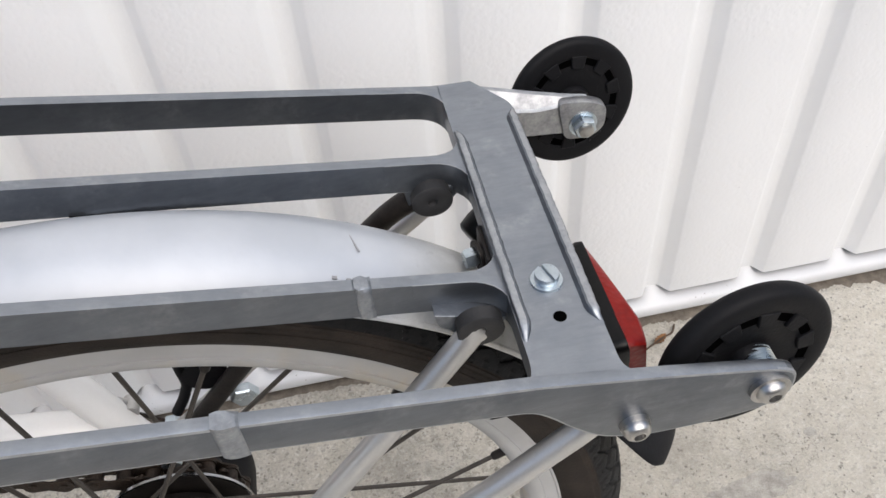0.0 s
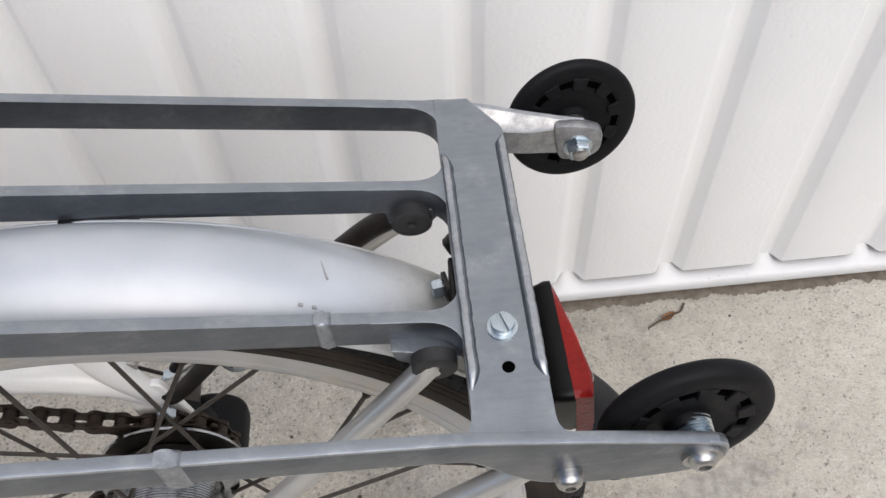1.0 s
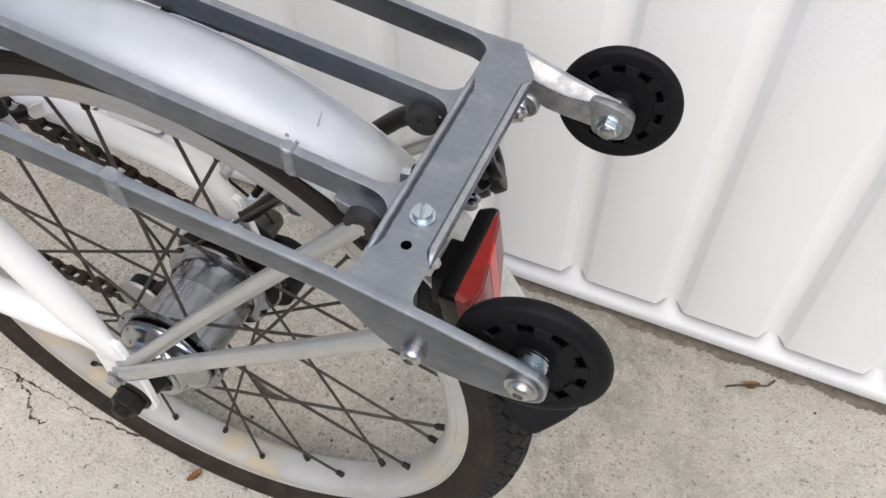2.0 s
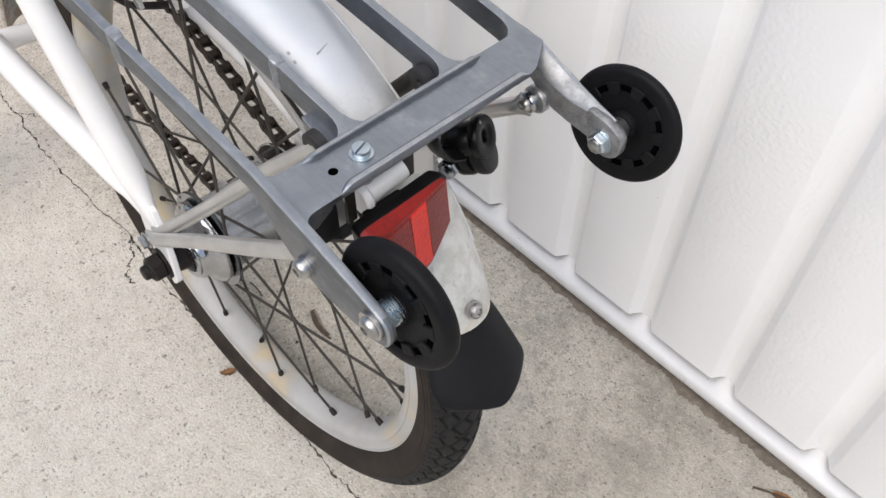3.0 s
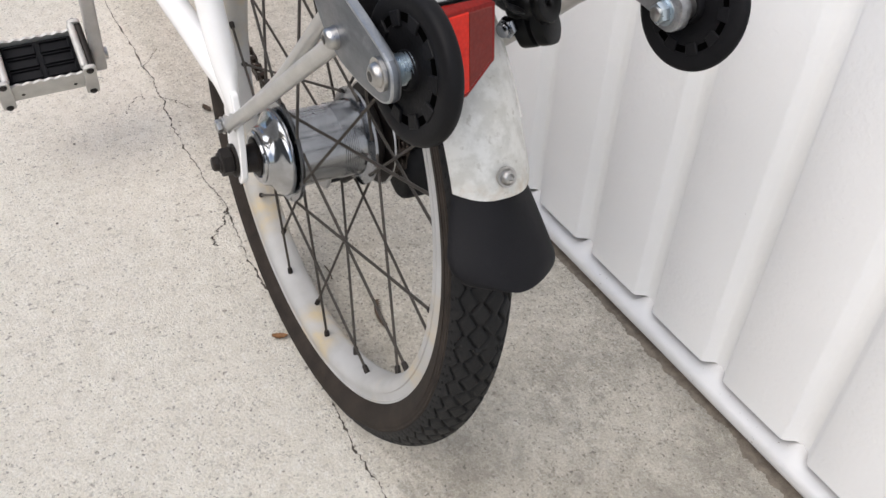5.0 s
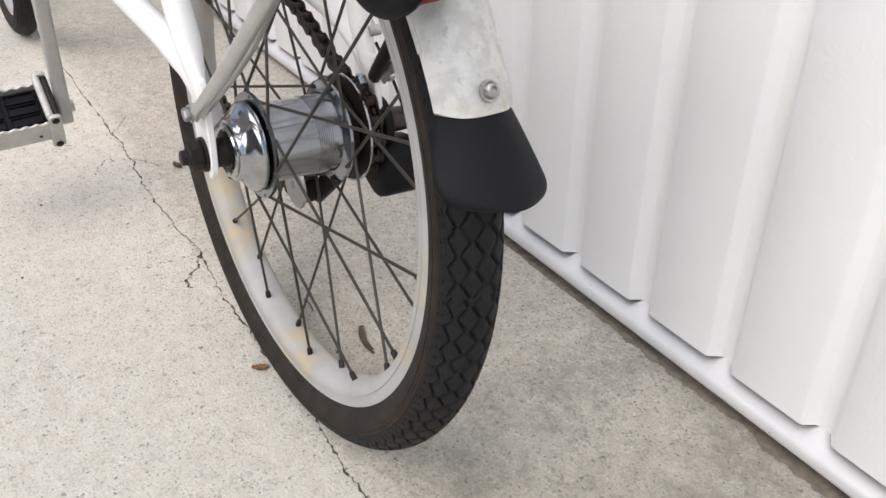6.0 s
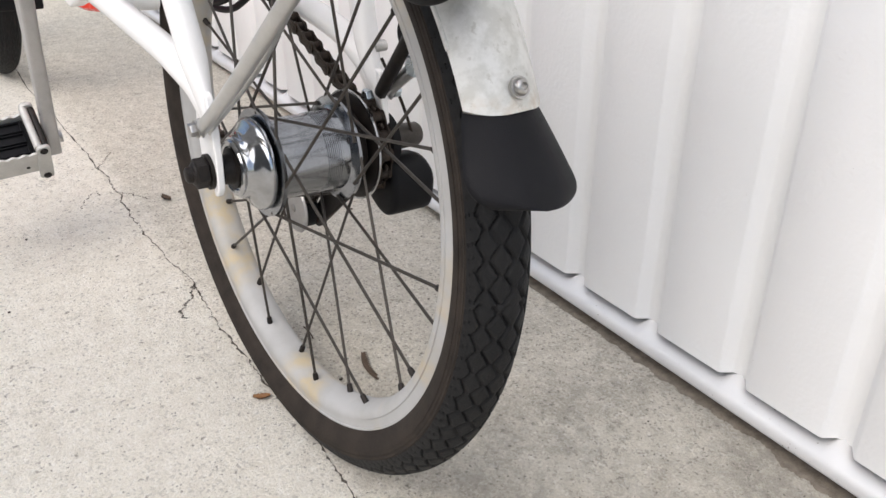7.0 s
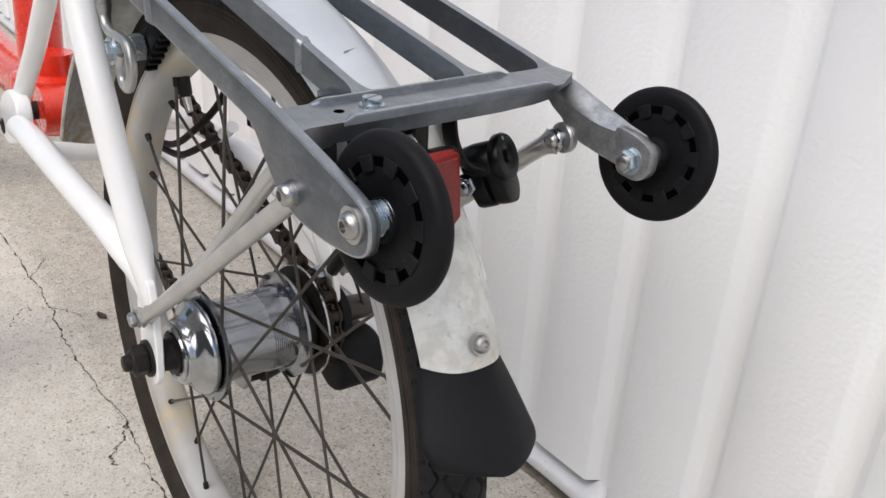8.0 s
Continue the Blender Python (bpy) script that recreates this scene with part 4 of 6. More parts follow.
part("crank_scratch", moved(merged(box(-0.0014, 0.0030, -0.0062, -0.0058, -0.0006, 0.0006), moved(box(-0.0030, 0.0030, -0.0062, -0.0058, -0.0004, 0.0004), pose(0.0004, 0, 0, 0, 62))), Matrix.Translation(CR_A) @ pose(0, 0, 0, 0, math.degrees(math.atan2(-d.x, -d.z))) @ pose(0, 0, -0.128)), M_NUT, crank)
part("crank_axle", moved(lathe([(0.004, 0), (0.004, 0.0075), (0.10, 0.0075), (0.10, 0)], 20), Matrix.Translation(CR_A)), M_NUT, crank)
part("chainring", moved(lathe([(0.1235, 0.050), (0.1235, 0.070), (0.1262, 0.070), (0.1262, 0.050)], 60, closed=True), Matrix.Translation(CR_A)), M_CHAIN, crank)

pedal = thing("pedal")
pedal.parent = bike
PD = Matrix.Translation((-0.382, -0.0345, 0.1110)) @ pose(0, 0, 0, 0, 30.5)
HX, HZ, PW = 0.0245, 0.0200, 0.088
M_PEDAL = surface("dull_pedal_alloy", (0.56, 0.55, 0.52), (0.40, 0.39, 0.365), 0.45, 0.3, 70, 900, 0.7, 0.15, 0.0002)


def cage_plate(x):
    """A folded cage plate with a scalloped grip edge."""
    bm = bmesh.new()
    n = 60
    rows = []
    for i in range(n + 1):
        y = -PW * i / n
        wave = 0.0010 * math.sin(i / n * 2 * math.pi * 9)
        rows.append([bm.verts.new((x + dx, y, z)) for dx, z in ((-0.0012, HZ * 0.62 + wave), (0.0012, HZ * 0.62 + wave), (0.0012, -HZ * 0.60), (-0.0012, -HZ * 0.60))])
    for a, b in zip(rows, rows[1:]):
        for k in range(4):
            bm.faces.new((a[k], a[(k + 1) % 4], b[(k + 1) % 4], b[k]))
    bm.faces.new(rows[0])
    bm.faces.new(rows[-1][::-1])
    return bm


for x in (-HX, HX):
    plate_part = part("cage_plate", moved(cage_plate(x), PD), M_PEDAL, pedal, "light alloy cage plate with scalloped edge")
    for y in (-0.020, -PW + 0.020):
        part("cage_rivet", moved(lathe([(-0.0018, 0), (-0.0018, 0.0013), (-0.0010, 0.0019), (0.001, 0.0019)], 12), PD @ pose(x, y, -0.004, 0, 0, 90 if x > 0 else -90)), M_NUT, plate_part)
for y, y0, y1, sgn in ((-0.005, -0.0115, 0.0015, 1), (-PW + 0.005, -PW - 0.0015, -PW + 0.0115, -1)):
    for x in (-HX, HX):
        o = 1 if x > 0 else -1
        tab = rounded([(-0.0060, -HZ - 0.001), (0.0060, -HZ - 0.001), (0.0064, -HZ * 0.4), (0.0058, HZ * 0.4), (0.0062, HZ + 0.0015), (0.0035, HZ + 0.0040), (-0.0035, HZ + 0.0040), (-0.0062, HZ + 0.0015), (-0.0058, HZ * 0.4), (-0.0064, -HZ * 0.4)], 0.003, 4)
        block = part("end_block", moved(plate(tab, -0.0022, 0.0022, 0.0010, 2), PD @ pose(x + o * 0.0022, y, 0, 0, 0, 90)), M_PEDAL, pedal)
        for z in (-HZ * 0.84, HZ * 0.96):
            part("rivet", moved(lathe([(-0.0030, 0), (-0.0030, 0.0022), (-0.0018, 0.0036), (0.003, 0.0036)], 14), PD @ pose(x + o * 0.0036, y, z, 0, 0, 90 if x > 0 else -90)), M_NUT, block)
    part("end_bar", moved(tube([(-HX, y - sgn * 0.0035, HZ), (HX, y - sgn * 0.0035, HZ)], 0.0036, 14), PD), M_PEDAL, pedal)
    part("end_spacer", moved(tube([(-HX, y + sgn * 0.0030, HZ * 0.9), (HX, y + sgn * 0.0030, HZ * 0.9)], 0.0034, 14), PD), M_NUT, pedal)
    part("end_plate", moved(box(-HX, HX, y - 0.004, y + 0.004, -HZ * 0.9, HZ * 0.55, 0.0015), PD), M_PEDAL, pedal)
part("pedal_tread", moved(box(-HX + 0.002, HX - 0.002, -PW + 0.010, -0.010, -0.011, 0.0075, 0.002), PD), M_BLACK, pedal)
for x0, x1 in ((-0.0195, -0.0075), (-0.0055, 0.0060), (0.0080, 0.0195)):
    for ya, yb in ((-0.042, -0.014), (-PW + 0.014, -0.046)):
        sides = [box(x0, x0 + 0.0012, ya, yb, 0.0070, 0.0098, 0.0004, 1), box(x1 - 0.0012, x1, ya, yb, 0.0070, 0.0098, 0.0004, 1), box(x0, x1, ya, ya + 0.0012, 0.0070, 0.0096, 0.0004, 1), box(x0, x1, yb - 0.0012, yb, 0.0070, 0.0096, 0.0004, 1)]
        part("tread_frame", moved(merged(*sides), PD), M_BLACK, pedal)
part("pedal_spindle", moved(tube([(0, -0.02, 0), (0, 0.018, 0)], 0.006, 16), PD), M_STEEL, pedal)

# ---- mudguard ----
GM = HUB @ pose(0, -0.0108, 0, 0, 0, 4.8)
guard = thing("rear_mudguard")
guard.parent = bike
sec = []
for k in range(17):
    v = -1 + 2 * k / 16
    sec.append((0.0218 * v, 0.2215 - 0.0125 * abs(v) ** 2.0))
inner = [(y * 0.955, r - 0.0012) for y, r in reversed(sec)]


def build_blade():
    """The curved blade from tail to front; its tail corners are cut round."""
    bm = bmesh.new()
    loop = sec + inner
    rows = []
    for i in range(111):
        row = []
        for y, rad in loop:
            v = abs(y) / 0.0218
            start = 23.7 + 1.5 * max(0.0, v - 0.25) ** 2.5 / 0.49
            a = radians(start + (165 - start) * i / 110)
            row.append(bm.verts.new((rad * math.cos(a), y, rad * math.sin(a))))
        rows.append(row)
    n = len(loop)
    for a, b in zip(rows, rows[1:]):
        for j in range(n):
            bm.faces.new((a[j], a[(j + 1) % n], b[(j + 1) % n], b[j]))
    bm.faces.new(rows[0])
    bm.faces.new(rows[-1][::-1])
    return bm


part("guard_blade", moved(build_blade(), GM), M_GUARD, guard, "silver mudguard blade, tail stained and rust-edged", smooth=60)
for s in (-1, 1):
    part("rolled_edge", moved(tube([Vector((0.2092 * math.cos(radians(a)), s * 0.0213, 0.2092 * math.sin(radians(a)))) for a in range(32, 164, 3)], 0.0011, 8), GM), M_GUARD, guard)


def build_flap():
    """A curved rubber sheet that widens downwards."""
    bm = bmesh.new()
    n, m = 24, 34
    top_c, bot_c = HUB @ Vector((0.2176 * math.cos(radians(26)), 0.0035, 0.2176 * math.sin(radians(26)))), Vector((0.2285, 0.0665, 0.2632))
    grids = []
    for side in (0, 1):
        g = []
        for j in range(m + 1):
            t = 1 - (1 - j / m) ** 2
            c = top_c.lerp(bot_c, t)
            half = 0.0158 + (0.031 - 0.0158) * t**0.8
            row = []
            for i in range(n + 1):
                v = -1 + 2 * i / n
                round_ = 0.0
                t0 = 0.79 if v > 0 else 0.58
                if t > t0:
                    round_ = 1 - math.sqrt(max(0, 1 - ((t - t0) / (1 - t0)) ** 2.2))
                h = half - (0.0118 if v > 0 else 0.0235) * round_
                sag = 0.0112 * abs(v) ** 2.1 * (1 + 0.10 * t)
                low = -0.0030 * v * t
                row.append(bm.verts.new((c.x - sag * 0.85 - side * 0.0022, c.y + h * v, c.z - sag * 0.30 + low)))
            g.append(row)
        grids.append(g)
    for s, g in enumerate(grids):
        for a, b in zip(g, g[1:]):
            for i in range(n):
                q = (a[i], a[i + 1], b[i + 1], b[i])
                bm.faces.new(q if s else q[::-1])
    rim = lambda g: [g[0][i] for i in range(n + 1)] + [g[j][n] for j in range(1, m + 1)] + [g[m][i] for i in range(n - 1, -1, -1)] + [g[j][0] for j in range(m - 1, 0, -1)]
    a, b = rim(grids[0]), rim(grids[1])
    for k in range(len(a)):
        bm.faces.new((a[k], a[(k + 1) % len(a)], b[(k + 1) % len(a)], b[k]))
    return bm


part("flap", build_flap(), M_FLAP, guard, "black rubber mud flap that flares downwards", smooth=70)


def guard_mark(angle, y, length, width, turn):
    """A thin scuff that follows the blade."""
    m = GM @ pose(0, 0, 0, 0, -angle) @ Matrix.Translation((0.2215 - 0.0125 * (y / 0.0218) ** 2 + 0.0001, y, 0)) @ pose(0, 0, 0, turn)
    return moved(box(-0.0004, 0.00012, -length / 2, length / 2, -width / 2, width / 2, 0.0001, 1), m)


part("scuff", guard_mark(61.2, -0.0030, 0.0075, 0.0006, 14), M_STICKER, guard)
part("scuff", guard_mark(63.0, -0.0140, 0.0016, 0.0016, 0), M_STICKER, guard)
part("scuff", guard_mark(61.8, -0.0142, 0.0016, 0.0016, 0), M_STICKER, guard)


def place_y(point, outward):
    """A pose at point whose -y axis looks along outward."""
    return Matrix.Translation(point) @ (-Vector(outward)).to_track_quat("Y", "Z").to_matrix().to_4x4()


scr = HUB @ Vector((0.2220 * math.cos(radians(26.3)), 0.0045, 0.2220 * math.sin(radians(26.3))))
out = (scr - HUB @ Vector((0, 0.0045, 0))).normalized()
part("flap_washer", moved(lathe([(-0.0012, 0.002), (-0.0012, 0.0047), (0.0004, 0.0047), (0.0004, 0.002)], 24, closed=True), place_y(scr, out)), M_STEEL, guard)
part("flap_screw", moved(button_bolt(0.0038, 0.0030), place_y(scr + out * 0.001, out)), M_STEEL, guard)

# ---- rear rack ----
rack = thing("rear_rack")
rack.parent = bike
X_J, X_F = 0.148, -0.105
# name: y and top z where the rail meets the crossbar, and their change along x
RAILS = {"near": (0.0092, 0.4027, 0.092, -0.285), "near_inner": (0.0536, 0.3946, 0.116, -0.318), "far_inner": (0.1072, 0.3952, 0.120, -0.258), "far": (0.1482, 0.3945, 0.115, -0.255)}
RAIL_W, RAIL_H = 0.0040, 0.0122


def rail_point(name, x, down=0.0):
    """The middle of a rail's top at x, or a point that far below it."""
    y, z, dy, dz = RAILS[name]
    return Vector((x, y + dy * (x - X_J), z + dz * (x - X_J) - down))


for nm in list(RAILS)[1:]:
    part("rail", bar(rail_point(nm, 0.1215), rail_point(nm, X_F), RAIL_W, RAIL_H, 0.0009, 1, True), [M_RACK, M_EDGE, M_RACK_LIT], rack)
part("front_bar", tube([rail_point("near", X_F - 0.002, 0.006), rail_point("far", X_F - 0.002, 0.006)], 0.0065, 16), M_RACK, rack)
near_plate = [(X_F, rail_point("near", X_F).z), (0.1465, 0.4031), (0.184, 0.3952), (0.214, 0.3880), (0.2225, 0.3842), (0.2225, 0.3720), (0.2150, 0.3675), (0.197, 0.3655), (0.178, 0.3660), (0.165, 0.3705), (0.156, 0.3790), (0.1500, 0.3865), (0.1440, 0.3918), (X_F, rail_point("near", X_F, RAIL_H).z)]
near_bm = plate(rounded(near_plate, 0.005, 3, (0, 1, len(near_plate) - 1)), 0.0072, 0.0112, 0)
for v in near_bm.verts:
    v.co.y += RAILS["near"][2] * (min(v.co.x, 0.1465) - 0.1465)
edges = [e for e in near_bm.edges if e.calc_face_angle(0) > radians(50)]
bmesh.ops.bevel(near_bm, geom=edges, offset=0.0009, segments=2, profile=0.6, affect="EDGES", material=1, clamp_overlap=True)
near_bm.normal_update()
# Top of the side rail: painted light, as on the other rails.
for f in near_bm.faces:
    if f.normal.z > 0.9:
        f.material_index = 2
part("arm_plate", near_bm, [M_RACK, M_EDGE, M_RACK_LIT], rack, "grey alloy side rail that widens to a plate", smooth=35)


def build_far_arm():
    """A cast arm: rounded top edge, a facet that falls to a crease, an upright near face, a squared end tab."""
    stations = [(0.140, 0.3962, 0.1500, 0.3946, 0.1466, 0.3860), (0.150, 0.3940, 0.1520, 0.3912, 0.1445, 0.3830), (0.156, 0.3927, 0.1520, 0.3892, 0.1435, 0.3790), (0.162, 0.3914, 0.1516, 0.3866, 0.1432, 0.3762), (0.168, 0.3898, 0.1512, 0.3842, 0.1430, 0.3715), (0.175, 0.3880, 0.1506, 0.3822, 0.1428, 0.3688),
                (0.184, 0.3857, 0.1498, 0.3806, 0.1428, 0.3674), (0.192, 0.3838, 0.1492, 0.3802, 0.1436, 0.3660), (0.1955, 0.3829, 0.1489, 0.3808, 0.1440, 0.3652), (0.206, 0.3808, 0.1484, 0.3795, 0.1444, 0.3640)]
    bm = bmesh.new()
    rows = []
    for x, zt, yb, zn, yn, zb in stations:
        ring = [(yb, zt - 0.0006), (yb - 0.0008, zt), (yb - 0.0024, zt - 0.0004), ((yb + yn) / 2 - 0.0006, zt - 0.45 * (zt - zn)), (yn + 0.0008, zn + 0.0005), (yn, zn - 0.0008), (yn + 0.0004, (zn + zb) / 2), (yn, zb + 0.0010), (yn + 0.0010, zb), (yn + 0.0040, zb), (yn + 0.0045, zb + 0.0010), (yn + 0.0048, zn - 0.004), (yb, zt - 0.0030)]
        rows.append([bm.verts.new((x, a, b)) for a, b in ring])
    n = len(rows[0])
    for a, b in zip(rows, rows[1:]):
        for i in range(n):
            f = bm.faces.new((a[i], a[(i + 1) % n], b[(i + 1) % n], b[i]))
            f.material_index = 2 if a[0].co.x < 0.149 else 1 if i in (0, 1, 4) else 0
    bm.faces.new(rows[0][::-1])
    bm.faces.new(rows[-1])
    return bm


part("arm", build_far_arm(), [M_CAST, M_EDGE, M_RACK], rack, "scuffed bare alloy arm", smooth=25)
tab = rounded([(0.1930, 0.3826), (0.2060, 0.3808), (0.2135, 0.3772), (0.2132, 0.3668), (0.2075, 0.3624), (0.1965, 0.3634)], 0.0034, 4)
part("arm_tab", plate(tab, 0.1424, 0.1476, 0.0010, 2), M_CAST, rack, "squared alloy tab with rounded corners")


def prism(pts, top, deep, inset=lambda x, y: 0.0, plain=None):
    """A solid on a plan outline; top, deep and inset give its top, its depth and how far its foot is drawn in at (x, y); its end before plain stays sharp."""
    bm = bmesh.new()
    up = [bm.verts.new((p.x, p.y, top(p.x, p.y))) for p in pts]
    low = [bm.verts.new((p.x - inset(p.x, p.y), p.y, top(p.x, p.y) - deep(p.x, p.y))) for p in pts]
    n = len(pts)
    for a, b, c in tessellate_polygon([[Vector((p.x, p.y, 0)) for p in pts]]):
        bm.faces.new((up[a], up[b], up[c]))
        bm.faces.new((low[c], low[b], low[a]))
    for i in range(n):
        bm.faces.new((up[i], low[i], low[(i + 1) % n], up[(i + 1) % n]))
    bmesh.ops.recalc_face_normals(bm, faces=bm.faces[:])
    bm.normal_update()
    # Upward faces get the lit tone, the sides the darker one.
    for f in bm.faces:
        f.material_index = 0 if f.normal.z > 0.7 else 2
    edges = [e for e in bm.edges if len(e.link_faces) == 2 and e.calc_face_angle(0) > radians(55) and (plain is None or max(v.co.x for v in e.verts) > plain)]
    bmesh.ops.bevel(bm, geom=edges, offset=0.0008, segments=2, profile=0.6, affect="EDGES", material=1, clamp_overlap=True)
    return bm


def arc(a, p, b, r, steps=7):
    """Rounds the corner p on the way from a to b."""
    a, p, b = Vector(a), Vector(p), Vector(b)
    s, e = p + (a - p).normalized() * r, p + (b - p).normalized() * r
    return [(1 - t) ** 2 * s + 2 * t * (1 - t) * p + t * t * e for t in (k / steps for k in range(steps + 1))]


def build_crossbar():
    """The cast bar itself: flared near end, rear corner cut back at the far arm."""
    front, rear = 0.1476, 0.1715
    pts = [Vector((0.1800, 0.0110))] + arc((0.1800, 0.0110), (rear, 0.0110), (rear, 0.03), 0.0065)
    pts += [Vector((rear, y)) for y in (0.03, 0.05, 0.07, 0.09, 0.105, 0.122)]
    pts += arc((rear, 0.122), (rear, 0.1335), (0.1625, 0.1440), 0.004) + [Vector((0.1600, 0.1495)), Vector((front, 0.1500))]
    pts += arc((front, 0.1500), (front, 0.0110), (0.1340, 0.0110), 0.0105) + [Vector((0.1340, 0.0110))]
    return prism(pts, lambda x, y: 0.3950, lambda x, y: 0.0090 - (0.0035 * max(0.0, (y - 0.112) / 0.0315) ** 1.5 if x > 0.155 else 0), lambda x, y: 0.0050 if x > 0.165 and y > 0.02 else 0.0)


def build_stub(nm):
    """A rail's end, which spreads in two round fillets where it meets the crossbar."""
    x0, x1, r = 0.1205, 0.1486, 0.0125
    p, q, w = rail_point(nm, x0), rail_point(nm, x1), RAIL_W / 2 + 0.0001
    loop = [Vector((x0, p.y - w))] + arc((x0, p.y - w), (x1, q.y - w), (x1, q.y - w - 0.02), r)
    if nm == "far":
        loop += [Vector((x1, q.y + w)), Vector((x0, p.y + w))]
    else:
        loop += arc((x1, q.y + w + 0.02), (x1, q.y + w), (x0, p.y + w), r) + [Vector((x0, p.y + w))]
    return prism(loop, lambda x, y: rail_point(nm, x).z + 0.0001, lambda x, y: 0.0124, plain=x0 + 0.0005)


def build_lip(x0, x1, y0, y1, height, run, seed):
    """A raised lip along the crossbar with sloped ends, soft shoulders and a slightly uneven crest."""
    rnd = random.Random(seed)
    bm = bmesh.new()
    prof = [(0.0, -0.0012), (0.0, 0.55), (0.12, 0.92), (0.3, 1.0), (0.7, 1.0), (0.88, 0.92), (1.0, 0.35), (1.12, 0.06), (1.3, -0.0012)]
    rows = []
    m = 64
    for i in range(m + 1):
        y = y0 + (y1 - y0) * i / m
        k = min(1.0, min(y - y0, y1 - y) / run)
        k = k * k * (3 - 2 * k)
        jag = rnd.uniform(-0.00012, 0.00012)
        rows.append([bm.verts.new((x0 + (x1 - x0) * u * (0.35 + 0.65 * k if u > 0.3 else 1) + jag, y, 0.3948 + (height * h * k + jag * k if h > 0 else -0.0012))) for u, h in prof])
    for a, b in zip(rows, rows[1:]):
        for j in range(len(prof) - 1):
            f = bm.faces.new((a[j], a[j + 1], b[j + 1], b[j]))
            f.material_index = 1 if 2 <= j <= 3 else 0
    bm.faces.new(rows[0][::-1])
    bm.faces.new(rows[-1])
    return bm


crossbar = part("crossbar", build_crossbar(), [M_RACK_LIT, M_EDGE, M_RACK], rack, "grey cast alloy crossbar with raised lips", smooth=35)
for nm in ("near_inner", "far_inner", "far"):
    part("rail_stub", build_stub(nm), [M_RACK_LIT, M_EDGE, M_RACK], crossbar, smooth=35)
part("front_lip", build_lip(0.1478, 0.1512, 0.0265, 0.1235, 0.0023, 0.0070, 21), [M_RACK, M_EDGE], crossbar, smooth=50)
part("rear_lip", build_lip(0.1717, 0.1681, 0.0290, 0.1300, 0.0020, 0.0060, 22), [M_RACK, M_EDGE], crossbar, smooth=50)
# hole in the crossbar (a black disc for its shade), slotted screw, weld beads
part("drilled_hole", moved(lathe([(0.0, 0.0001), (0.0, 0.0018), (0.0003, 0.0021), (0.0005, 0.0018), (0.0004, 0.0001)], 24), place_y((0.1602, 0.034, 0.3952), (0, 0, 1))), M_RECESS_SHADE, rack)
sm = place_y((0.1602, 0.0478, 0.3950), (0, 0, 1)) @ pose(0, 0, 0, 0, 72)
part("screw_washer", moved(lathe([(-0.0010, 0.002), (-0.0008, 0.0048), (0.0, 0.0050), (0.0, 0.002)], 28, closed=True), sm), M_ZINC, rack)
head = merged(*[moved(b, sm) for b in (plate([(0.0037 * math.cos(a), 0.0037 * math.sin(a)) for a in [math.asin(0.12) + (math.pi - 2 * math.asin(0.12)) * k / 12 for k in range(13)]], -0.0036, -0.0008, 0.0005, 2),
                                      plate([(0.0037 * math.cos(a), 0.0037 * math.sin(a)) for a in [math.pi + math.asin(0.12) + (math.pi - 2 * math.asin(0.12)) * k / 12 for k in range(13)]], -0.0036, -0.0008, 0.0005, 2),
                                      lathe([(-0.0022, 0), (-0.0022, 0.0034), (-0.0008, 0.0034), (-0.0008, 0)], 24))])
part("slotted_screw", head, M_ZINC, rack, "slotted zinc-plated screw")


def weld_bead(nm, x, half, seed):
    """An uneven bead that wraps a rail."""
    rnd = random.Random(seed)
    bm = bar(rail_point(nm, x + half) + Vector((0, 0, 0.0005)), rail_point(nm, x - half) + Vector((0, 0, 0.0005)), 0.0047, RAIL_H + 0.0009, 0, -1)
    bmesh.ops.subdivide_edges(bm, edges=bm.edges[:], cuts=3, use_grid_fill=True)
    mid = sum((v.co for v in bm.verts), Vector()) / len(bm.verts)
    for v in bm.verts:
        k = abs(v.co.x - mid.x) / half
        v.co.y = mid.y + (v.co.y - mid.y) * (1.08 - 0.22 * k * k) + rnd.uniform(-0.0002, 0.0002)
        v.co.z += rnd.uniform(-0.0003, 0.0003)
    return bm


part("weld_bead", weld_bead("near_inner", 0.1067, 0.0024, 5), M_WELD, rack, smooth=80)
part("weld_bead", weld_bead("near", 0.0712, 0.0030, 6), M_WELD, rack, smooth=80)
# rubber pad between the far inner rail and the mudguard
part("rubber_pad", bar(rail_point("far_inner", 0.0460, RAIL_H - 0.0003), rail_point("far_inner", 0.0250, RAIL_H - 0.0003), 0.012, 0.0060, 0.001, -1), M_BLACK, rack)

# mudguard bolt under the crossbar
part("mudguard_bolt", moved(hexagon(-0.0040, 0.0005, 0.0034), Matrix.Translation((0.1440, 0.0720, 0.3840)) @ pose(0, 0, 0, 0, 0, -80)), M_ZINC, rack)
part("bolt_washer", moved(lathe([(0.0002, 0.001), (0.0002, 0.0052), (0.0014, 0.0052), (0.0014, 0.001)], 24, closed=True), Matrix.Translation((0.1440, 0.0720, 0.3840)) @ pose(0, 0, 0, 0, 0, -80)), M_NUT, rack)
part("mudguard_tab", box(0.1460, 0.1480, 0.064, 0.080, 0.3760, 0.3900, 0.001), M_NUT, rack)

# pivot lugs under the inner rails
M_GROMMET = surface("worn_grommet_rubber", (0.020, 0.020, 0.021), (0.040, 0.040, 0.041), 0.55, 0.0, 90, 900, 0.8, 0.2, 0.0002, spec=0.3)
